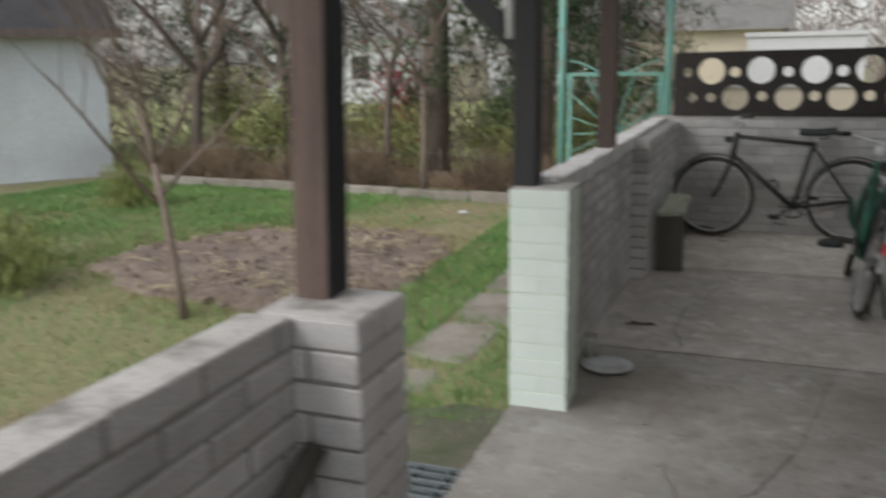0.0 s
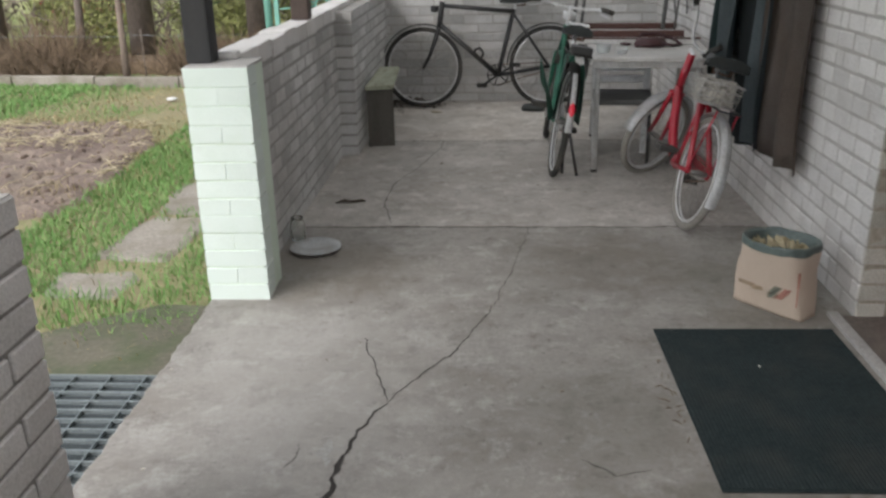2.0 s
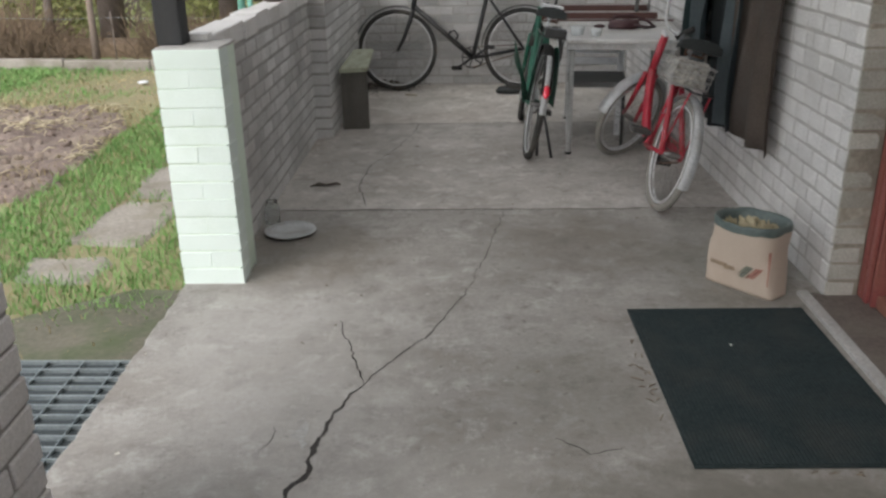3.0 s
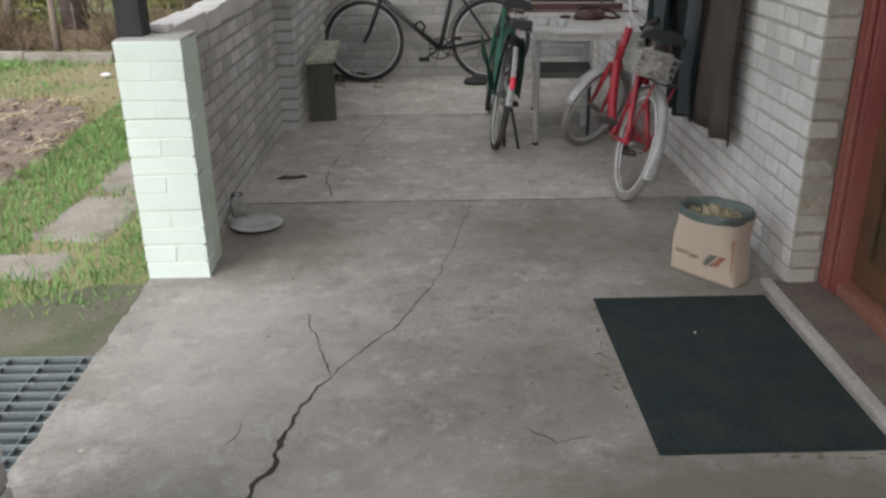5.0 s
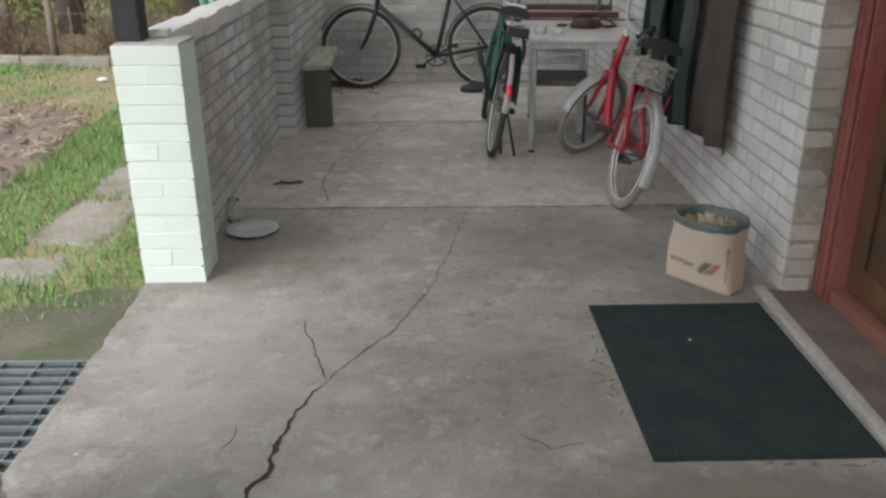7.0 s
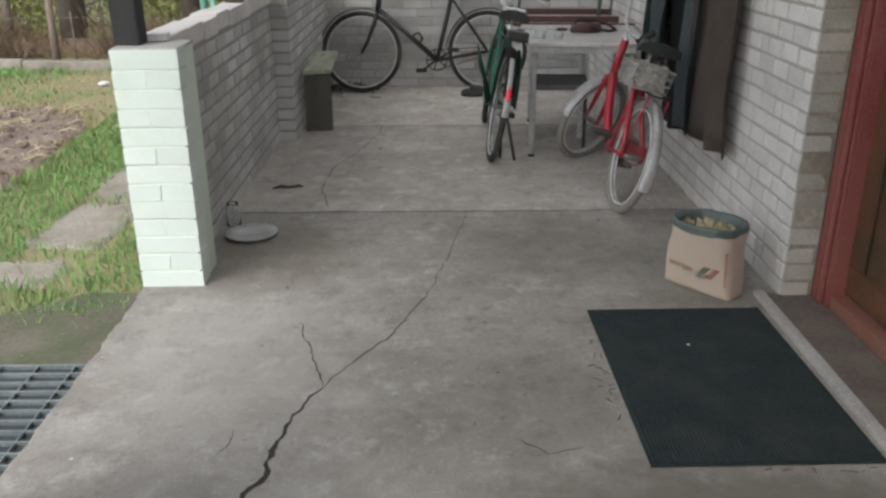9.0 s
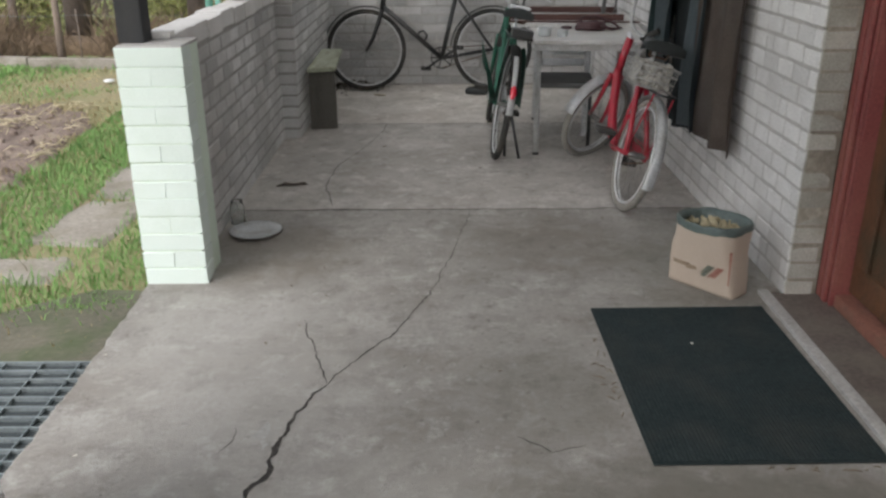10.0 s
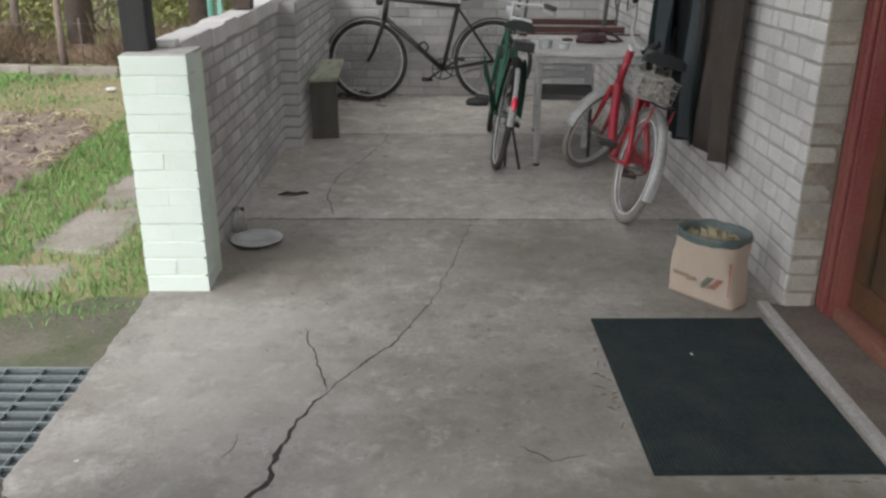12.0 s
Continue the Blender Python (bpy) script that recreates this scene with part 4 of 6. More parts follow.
M_TUBE_DARK = material("dull_grey_tube", (0.11, 0.108, 0.105), (0.17, 0.166, 0.162), 0.5, 6, 70, 0.1, 0.001)
TABLE = pose(0.640, 5.10, -0.018, 0, 0, -5.5)
table = thing("table", "white laminate table with grey tubular legs", "table", m=TABLE)
part("tabletop", boxed((0, 0, 0.70), (0.72, 1.10, 0.724), 0.005), M_TABLETOP, table)
part("apron", boxed((0.03, 0.03, 0.66), (0.67, 0.05, 0.699), 0.003), M_LEG, table)
part("apron", boxed((0.03, 1.05, 0.66), (0.67, 1.07, 0.699), 0.003), M_LEG, table)
part("apron", boxed((0.03, 0.051, 0.66), (0.05, 1.049, 0.699), 0.003), M_LEG, table)
part("apron", boxed((0.65, 0.051, 0.66), (0.67, 1.049, 0.699), 0.003), M_LEG, table)
for x in (0.06, 0.64):
    for y in (0.07, 1.03):
        lg = part("leg", tubed([(x, y, 0.699), (x, y, 0.03)], 0.0165, 12), M_LEG, table)
        part("rubber_foot", tubed([(x, y, 0.035), (x, y, 0.018)], 0.019, 12), M_TYRE, lg)
up = thing("upturned_table", "small brown table lying upside down, its grey legs up", "table", m=TABLE @ pose(0.02, 0.60, 0.725))
part("tabletop", boxed((-0.14, 0, 0), (0.66, 0.66, 0.03), 0.003), M_TABLETOP, up)
for y, h, x1 in ((0.0, 0.04, 0.69), (0.13, 0.07, 0.60), (0.60, 0.07, 0.60)):
    part("rail", boxed((-0.14, y, 0.0305), (x1, y + 0.026, h), 0.003), M_BROWN, up, "dark brown board edge")
for x, top, r in ((-0.12, 0.46, 0.013), (-0.065, 0.46, 0.011), (0.50, 0.80, 0.015), (0.58, 0.62, 0.008)):
    part("leg", tubed([(x, 0.56, 0.0305), (x + 0.02, 0.52, top * 0.5), (x + (0.01 if x < 0.3 else 0.05), 0.50, top)], r, 10), M_TUBE_DARK, up)
part("leg_loop", tubed(smooth([(0.585, 0.55, 0.12), (0.56, 0.54, 0.26), (0.60, 0.53, 0.29), (0.65, 0.53, 0.25), (0.655, 0.54, 0.14)]), 0.007, 8), M_TUBE_DARK, up)

M_MAROON = material("dark_maroon_vinyl", (0.035, 0.012, 0.014), (0.07, 0.025, 0.028), 0.45, 9, 80, 0.3, 0.003)
purse = thing("handbag", "dark maroon handbag lying on the white table", "bag", m=TABLE @ pose(0.39, 0.50, 0.7245, 0, 0, 15))
bm = lathe(bmesh.new(), [(0.02, 0.0), (0.10, 0.002), (0.105, 0.02), (0.085, 0.045), (0.03, 0.055)], (0, 0, 0), 26, 1.0, 0.75)
for v in bm.verts:
    v.co += 0.006 * noise.noise_vector(v.co * 20)
    v.co.z = max(0, v.co.z)
part("body", bm, M_MAROON, purse)
part("strap", tubed([(-0.09, 0.02, 0.02), (-0.04, 0.06, 0.07), (0.06, 0.05, 0.075), (0.15, 0.0, 0.04), (0.19, -0.03, 0.009), (0.12, -0.06, 0.009), (0.04, -0.07, 0.03)], 0.009, 8), M_MAROON, purse)
lid = tagged(part("dark_lid", lathe(bmesh.new(), [(0.01, 0), (0.034, 0.001), (0.036, 0.012), (0.02, 0.016)], (0, 0, 0), 20), M_MAROON), "small dark round lid on the table", "lid")
lid.matrix_world = TABLE @ pose(0.24, 0.56, 0.7245)
M_CLEAR = bpy.data.materials.new("clear_plastic")
M_CLEAR.use_nodes = True
_p = M_CLEAR.node_tree.nodes["Principled BSDF"]
_p.inputs["Base Color"].default_value, _p.inputs["Roughness"].default_value, _p.inputs["Transmission Weight"].default_value, _p.inputs["IOR"].default_value = (0.92, 0.95, 0.95, 1), 0.45, 0.6, 1.2
for x, y, r, h in ((0.09, 0.2, 0.045, 0.05), (0.2, 0.16, 0.035, 0.04)):
    bm = lathe(bmesh.new(), [(r * 0.7, 0), (r * 0.8, 0.003), (r, h), (r * 0.96, h), (r * 0.76, 0.006)], (0, 0, 0), 20)
    cup = tagged(part("plastic_cup", bm, M_CLEAR), "clear plastic cup on the white table", "cup", "cups on the table")
    cup.matrix_world = TABLE @ pose(x, y, 0.7245)

# chair pushed under the table
M_PAD = material("grey_seat_pad", (0.10, 0.10, 0.10), (0.16, 0.16, 0.155), 0.85, 6, 90, 0.4, 0.003)
chair = thing("chair", "white slatted chair with a dark grey seat under the table", "chair", m=pose(0.70, 5.25, 0, 0, 0, -6))
part("seat", boxed((0, 0, 0.395), (0.36, 0.40, 0.43), 0.012), M_PAD, chair, "dark grey padded seat")
for x in (0.02, 0.34):
    part("front_leg", tubed([(x, 0.03, 0.395), (x, 0.01, 0.0)], 0.011, 8), M_BLACK, chair, "thin black metal leg")
    part("back_leg", boxed((x - 0.02, 0.40, 0.0), (x + 0.02, 0.435, 0.68), 0.005), M_WHITE, chair)
for z in (0.47, 0.54, 0.61):
    part("back_slat", boxed((0.041, 0.408, z), (0.319, 0.426, z + 0.045), 0.004), M_WHITE, chair)

# little bench by the parapet
M_BENCHTOP = material("mossy_plank", (0.30, 0.32, 0.23), (0.44, 0.46, 0.36), 0.85, 4, 50, 0.4, 0.003, stretch=(5, 1, 5), dirt=(0.16, 0.15, 0.10), dirt_scale=5, dirt_amount=0.6)
M_BENCHLEG = material("dark_grey_plank", (0.075, 0.07, 0.062), (0.13, 0.12, 0.105), 0.85, 4, 50, 0.4, 0.003, stretch=(5, 5, 1))
bench = thing("bench", "low wooden bench with a greenish plank top beside the parapet", "bench", m=pose(-0.70, 5.86, 0))
bm = bmesh.new()
q = [(-0.088, -0.06), (0.10, 0.0), (0.06, 0.84), (-0.10, 0.84)]
lo, hi = [bm.verts.new((x, y, 0.40)) for x, y in q], [bm.verts.new((x, y, 0.43)) for x, y in q]
bm.faces.new(lo), bm.faces.new(hi)
for i in range(4):
    bm.faces.new((lo[i], lo[(i + 1) % 4], hi[(i + 1) % 4], hi[i]))
bmesh.ops.bevel(bm, geom=list(bm.edges), offset=0.005, segments=2, affect="EDGES")
part("seat", bm, M_BENCHTOP, bench)
for y in (0.0, 0.70):
    bm = boxed((-0.086, y, 0), (0.098 if y < 0.5 else 0.01, y + 0.03, 0.399), 0.004)
    bmesh.ops.transform(bm, matrix=pose(0, y, 0) @ pose(0, 0, 0, 0, 0, 9) @ pose(0, -y, 0), verts=bm.verts)
    part("leg", bm, M_BENCHLEG, bench)
part("stretcher", boxed((0.015, 0.06, 0.30), (0.033, 0.69, 0.36), 0.003), M_BENCHLEG, bench)

# ribbed rubber mat
mat_thing = thing("doormat", "dark green-black ribbed rubber mat on the concrete", "mat", m=pose(0.692, 1.955, 0.0005, 0, 0, 0.6))
part("base", boxed((0, 0, 0), (0.655, 0.985, 0.006), 0.002), M_MAT, mat_thing)
M_RIB = material("dusty_rubber_rib", (0.023, 0.034, 0.036), (0.042, 0.055, 0.057), 0.9, 4, 70, 0.3, 0.002, dirt=(0.07, 0.07, 0.065), dirt_scale=6, dirt_amount=0.4)
M_RIB.node_tree.nodes["Principled BSDF"].inputs["Specular IOR Level"].default_value = 0.12
for i in range(54):
    x = 0.01 + i * 0.012
    part("rib", boxed((x - 0.004, 0.006 + random.uniform(0, 0.004), 0.0065), (x + 0.004, 0.979 - random.uniform(0, 0.005), 0.0098), 0.001), M_RIB, mat_thing)

# paper sack, open at the top
M_SACK = material("kraft_paper", (0.48, 0.39, 0.31), (0.56, 0.465, 0.38), 0.85, 3, 190, 0.25, 0.002, grit=0.1, dirt=(0.40, 0.31, 0.24), dirt_scale=6, dirt_amount=0.4)
M_SACKIN = material("dark_green_liner", (0.06, 0.085, 0.08), (0.12, 0.15, 0.14), 0.5, 6, 60, 0.3, 0.003)
M_SCRAP = material("peelings", (0.25, 0.22, 0.13), (0.42, 0.36, 0.24), 0.9, 20, 90, 0.5, 0.004)
M_PRINT_RED = material("red_print", (0.36, 0.17, 0.13), (0.42, 0.21, 0.17), 0.85, 9)
M_PRINT_GREY = material("grey_green_print", (0.13, 0.14, 0.11), (0.18, 0.19, 0.15), 0.85, 9)
M_PRINT_TAN = material("faded_print", (0.32, 0.24, 0.17), (0.36, 0.27, 0.19), 0.85, 9)
sack = thing("paper_sack", "brown kraft paper sack with rolled dark rim, half full", "sack", m=pose(1.19, 3.165, 0, 0, 0, -50))


def sack_ring(u, grow=0.0):
    """The sack's outline at height u of 0 to 1: a box below, rounder above."""
    ring = []
    for k in range(40):
        a = 2 * math.pi * k / 40
        c, s = math.cos(a), math.sin(a)
        e = 0.26 + 0.5 * u
        w, d = 0.153 - 0.018 * u + grow, 0.062 + 0.056 * u + grow
        p = Vector((w * math.copysign(abs(c) ** e, c), d * math.copysign(abs(s) ** e, s), u * 0.288))
        p += (0.009 * noise.noise_vector(p * 11) + 0.005 * noise.noise_vector(p * 31)) * min(1, u * 3)
        ring.append(p)
    return ring


bm = bmesh.new()
rows = [[bm.verts.new(p) for p in sack_ring(u)] for u in (0.0, 0.05, 0.12, 0.2, 0.28, 0.36, 0.44, 0.52, 0.6, 0.68, 0.76, 0.84, 0.93)]
for p, q in zip(rows, rows[1:]):
    for k in range(40):
        bm.faces.new((p[k], p[(k + 1) % 40], q[(k + 1) % 40], q[k])).smooth = True
bm.faces.new(list(reversed(rows[0])))
part("body", bm, M_SACK, sack)
bm = bmesh.new()
rows = [[bm.verts.new(p) for p in sack_ring(u, g)] for u, g in ((0.885, 0.003), (0.97, 0.005), (1.0, 0.0), (0.97, -0.010), (0.80, -0.012), (0.72, -0.012))]
for p, q in zip(rows, rows[1:]):
    for k in range(40):
        bm.faces.new((p[k], p[(k + 1) % 40], q[(k + 1) % 40], q[k])).smooth = True
part("rolled_rim", bm, M_SACKIN, sack, "dark grey-green rolled rim")
bm = bmesh.new()
for k in range(70):
    a, r = random.uniform(0, 6.28), random.uniform(0, 1) ** 0.5
    c = Vector((0.11 * r * math.cos(a), 0.09 * r * math.sin(a), 0.235 + 0.04 * (1 - r) + random.uniform(-.008, .012)))
    bmesh.ops.create_icosphere(bm, subdivisions=1, radius=1, matrix=Matrix.Translation(c) @ Euler((random.random() * 3, random.random() * 3, 0)).to_matrix().to_4x4() @ Matrix.Diagonal((random.uniform(.012, .03), random.uniform(.008, .016), .006, 1)))
tagged(part("kitchen_scraps", bm, M_SCRAP), "pale vegetable peelings heaped in the paper sack", "scraps", kind="stuff").matrix_world = sack.matrix_world.copy()


def print_on(u0, x0, x1, h, lean, mat):
    """A printed patch lying on the sack's front."""
    bm = bmesh.new()
    n = 8
    vs = []
    for i in range(n + 1):
        for j in range(3):
            z = u0 + h * j / 2
            x = x0 + (x1 - x0) * i / n + lean * j / 2
            y = min((p.y for p in sack_ring(z / 0.288) if abs(p.x - x) < 0.02), default=-0.09) - 0.0035
            vs.append(bm.verts.new((x, y, z)))
    for i in range(n):
        for j in range(2):
            k = i * 3 + j
            bm.faces.new((vs[k], vs[k + 3], vs[k + 4], vs[k + 1]))
    part("print", bm, mat, sack)


print_on(0.075, 0.012, 0.042, 0.05, 0.038, M_PRINT_GREY)
print_on(0.075, 0.052, 0.080, 0.05, 0.038, M_PRINT_RED)
print_on(0.088, -0.115, 0.0, 0.018, 0.0, M_PRINT_TAN)
print_on(0.06, 0.134, 0.140, 0.14, 0.0, M_PRINT_RED)

# tin plate, jar, twig, slipper
M_TIN = material("dull_tin", (0.43, 0.445, 0.45), (0.56, 0.575, 0.58), 0.4, 7, 80, 0.15, 0.001, metal=0.2, dirt=(0.25, 0.22, 0.18), dirt_scale=12, dirt_amount=0.5)
plate = tagged(part("feeding_plate", lathe(bmesh.new(), [(0.08, 0.001), (0.085, 0.001), (0.122, 0.018), (0.12, 0.021), (0.083, 0.006), (0.02, 0.005)], (0, 0, 0), 36), M_TIN), "shallow dull metal feeding plate on the concrete", "plate")
plate.matrix_world = pose(-0.762, 3.79, 0.0005)
M_GLASS = bpy.data.materials.new("green_glass")
M_GLASS.use_nodes = True
_p = M_GLASS.node_tree.nodes["Principled BSDF"]
_p.inputs["Base Color"].default_value, _p.inputs["Roughness"].default_value, _p.inputs["Transmission Weight"].default_value = (0.94, 0.96, 0.95, 1), 0.08, 0.95
_p.inputs["IOR"].default_value = 1.15
jar = thing("glass_jar", "small empty glass jar by the parapet foot", "jar", m=pose(-0.875, 3.93, 0.0005))
part("body", lathe(bmesh.new(), [(0.03, 0), (0.036, 0.004), (0.037, 0.08), (0.028, 0.10), (0.028, 0.118), (0.025, 0.118), (0.025, 0.1), (0.033, 0.078), (0.032, 0.008)], (0, 0, 0), 22), M_GLASS, jar)
M_TWIG = material("dark_twig", (0.045, 0.036, 0.028), (0.10, 0.08, 0.06), 0.9, 10)
tagged(part("twig", tubed([(-0.79, 4.50, 0.010), (-0.745, 4.53, 0.014), (-0.70, 4.52, 0.011), (-0.65, 4.545, 0.012), (-0.625, 4.535, 0.009)], [0.003, 0.010, 0.007, 0.009, 0.003], 8), M_TWIG), "short dark dead twig on the floor", "twig")
bm = lathe(bmesh.new(), [(0.030, 0.0), (0.048, 0.004), (0.05, 0.03), (0.04, 0.055), (0.028, 0.06), (0.022, 0.04)], (0, 0, 0), 22, 1.0, 2.0)
slip = tagged(part("slipper", bm, M_LEATHER), "old black slipper on the concrete floor", "slipper")
slip.matrix_world = pose(0.42, 7.05, 0.0005, 0, 0, 80)
tagged(part("leaning_slat", tubed([(-0.975, 1.325, 0.66), (-0.98, 0.9, 0.455), (-0.975, 0.0, 0.025)], [0.032, 0.032, 0.032], 4), M_BENCHLEG), "dark wooden slat leaning on the brick pillar", "slat")

# coats hung along the house wall
def coat(label, y0, y1, z0, mat, x=1.40, folds=3.0, z1=1.78, seed=0.0, slant=0.0):
    """A long garment hung in soft folds, with thickness."""
    bm = bmesh.new()
    n, mrows = 28, 16
    rows = []
    for j in range(mrows + 1):
        v = j / mrows
        row = []
        for i in range(n + 1):
            u = i / n
            yc = y0 + (y1 - y0) * u + slant * (1 - v) * 0.5
            squeeze = 1 - 0.07 * v
            mid = (y0 + y1) / 2
            y = mid + (yc - mid) * squeeze
            off = 0.028 * math.sin(u * folds * 6.283 + seed + 0.8 * noise.noise(Vector((v * 2.2, seed, 4)))) * (1.0 - 0.5 * v) + 0.026 * noise.noise(Vector((u * 4 + seed, v * 3, 2)))
            row.append(bm.verts.new((x - 0.03 - off, y, z0 + (z1 - z0) * v + 0.02 * noise.noise(Vector((u * 4, seed, 9))) * (1 - v))))
        rows.append(row)
    for p, q in zip(rows, rows[1:]):
        for i in range(n):
            bm.faces.new((p[i], p[i + 1], q[i + 1], q[i])).smooth = True
    bmesh.ops.solidify(bm, geom=bm.faces, thickness=0.006)
    c = thing("coat", label, "coat", "coats on the wall")
    part("cloth", bm, mat, c)
    part("hanging_loop", tubed([(x - 0.03, (y0 + y1) / 2, z1 - 0.01), (x - 0.01, (y0 + y1) / 2, z1 + 0.03), (x + 0.02, (y0 + y1) / 2, z1 + 0.02)], 0.004, 6), mat, c)
    return c


M_CLOTH_BROWN = material("brown_wool", (0.125, 0.098, 0.082), (0.18, 0.145, 0.122), 0.95, 6, 150, 0.5, 0.003, dirt=(0.15, 0.14, 0.135), dirt_scale=3, dirt_amount=0.5)
M_CLOTH_GREY = material("grey_blue_cloth", (0.10, 0.125, 0.135), (0.15, 0.18, 0.19), 0.95, 6, 150, 0.5, 0.003)
M_CLOTH_BLACK = material("black_cloth", (0.018, 0.023, 0.025), (0.034, 0.041, 0.043), 0.95, 6, 150, 0.5, 0.003)
M_CLOTH_GREEN = material("dark_green_cloth", (0.012, 0.028, 0.028), (0.028, 0.05, 0.05), 0.95, 6, 150, 0.5, 0.003)
coat("long brown wool coat hanging on the brick wall", 3.70, 4.30, 0.375, M_CLOTH_BROWN, 1.425, 2.6, seed=2.6)
coat("grey-blue work coat hanging on the brick wall", 4.20, 4.42, 0.37, M_CLOTH_GREY, 1.415, 1.0, seed=2.1)
coat("long black coat hanging on the brick wall", 4.38, 4.74, 0.335, M_CLOTH_BLACK, 1.42, 1.8, seed=4.0)
coat("grey-blue jacket hanging on the brick wall", 4.58, 4.88, 0.62, M_CLOTH_GREY, 1.375, 1.3, seed=1.0, slant=0.12)
coat("dark green coat hanging on the brick wall", 4.80, 5.30, 0.58, M_CLOTH_GREEN, 1.425, 2.4, seed=3.0, slant=0.16)
rack = thing("coat_rack", "varnished wooden coat rack board on the brick wall", "coat rack", m=pose(1.442, 3.7, 1.80))
part("board", boxed((-0.008, 0, 0), (0.012, 1.65, 0.09), 0.004), M_DOOR, rack)
for k in range(6):
    part("peg", tubed([(-0.008, 0.25 + k * 0.24, 0.045), (-0.06, 0.25 + k * 0.24, 0.06)], 0.009, 8), M_DOOR, rack)

# small white pipe on the mint pillar's post
tagged(part("white_pipe", tubed([(-1.115, 3.30, 1.56), (-1.115, 3.30, 2.29)], 0.019, 12), M_WHITE), "short white plastic pipe beside the timber post", "pipe")

# bits of straw and leaf blown against the mat
M_LEAFBIT = material("dry_leaf_bits", (0.12, 0.095, 0.07), (0.26, 0.21, 0.15), 0.95, 15)


def litter():
    rng = random.Random(201)
    bm = bmesh.new()
    for k in range(40):
        if k < 16:
            x, y = 0.675 + rng.uniform(-0.05, 0.008), rng.uniform(2.2, 2.75)
        elif k < 24:
            x, y = rng.uniform(0.95, 1.3), 1.94 + rng.uniform(-0.03, 0.005)
        else:
            x, y = rng.uniform(-0.7, 1.2), rng.uniform(2.2, 5.5)
        a, L = rng.uniform(0, 3.14), rng.uniform(0.003, 0.014) * (1.6 if k < 24 else 1.0)
        d = Vector((math.cos(a), math.sin(a), 0)) * L
        tube(bm, [Vector((x, y, 0.003)) - d, Vector((x, y, 0.006)), Vector((x, y, 0.003)) + d], [0.001, 0.0024, 0.001], 5)
    return tagged(part("floor_litter", bm, M_LEAFBIT), "bits of dry straw and leaf on concrete", "litter", kind="stuff")


litter()


def leaf_heap():
    """Dark dead leaves and a pale stick swept against the back wall."""
    rng = random.Random(205)
    vs, fs = [], []
    for k in range(260):
        x, y = rng.gauss(-0.62, 0.13), 7.42 - abs(rng.gauss(0, 0.13))
        if x < -0.80:
            continue
        a, size = rng.uniform(0, 6.28), rng.uniform(0.012, 0.028)
        u, w = Vector((math.cos(a), math.sin(a), rng.uniform(-0.4, 0.4))) * size, Vector((-math.sin(a), math.cos(a), rng.uniform(-0.3, 0.3))) * size * 0.55
        c = Vector((x, y, 0.012 + rng.random() * 0.05 * max(0, 1 - abs(x + 0.62) * 4)))
        i = len(vs)
        vs += [c - u, c + w + Vector((0, 0, 0.006)), c + u, c - w + Vector((0, 0, 0.006))]
        fs.append((i, i + 1, i + 2, i + 3))
    me = bpy.data.meshes.new("leaf_heap")
    me.from_pydata(vs, [], fs)
    me.materials.append(M_TWIG)
    return tagged(new("leaf_heap", me), "dark dead leaves swept against the wall", "leaves", kind="stuff")


leaf_heap()
tagged(part("pale_stick", tubed([(-0.43, 7.02, 0.008), (-0.38, 6.99, 0.010), (-0.33, 6.985, 0.008)], [0.005, 0.007, 0.004], 7), M_STRAW), "short pale stick on the concrete floor", "stick")
M_SCRAPBIT = material("pale_paper_bit", (0.52, 0.49, 0.43), (0.66, 0.63, 0.56), 0.9, 20)
for x, y, rot in ((-0.915, 2.02, 30), (-1.04, 2.60, 70), (0.985, 2.64, 100)):
    bm = boxed((-0.006, -0.003, 0), (0.006, 0.003, 0.002), 0.0006)
    bmesh.ops.subdivide_edges(bm, edges=bm.edges, cuts=1)
    for v in bm.verts:
        v.co += Vector((0, 0, 0.25 * abs(v.co.x))) + 0.002 * noise.noise_vector(v.co * 90 + Vector((x, y, 0)))
    bit = tagged(part("paper_scrap", bm, M_SCRAPBIT), "tiny pale scrap lying on the porch floor", "litter", "scraps on the floor")
    bit.matrix_world = pose(x, y, 0.011 if x > 0.6 else 0.0015, 0, 0, rot)

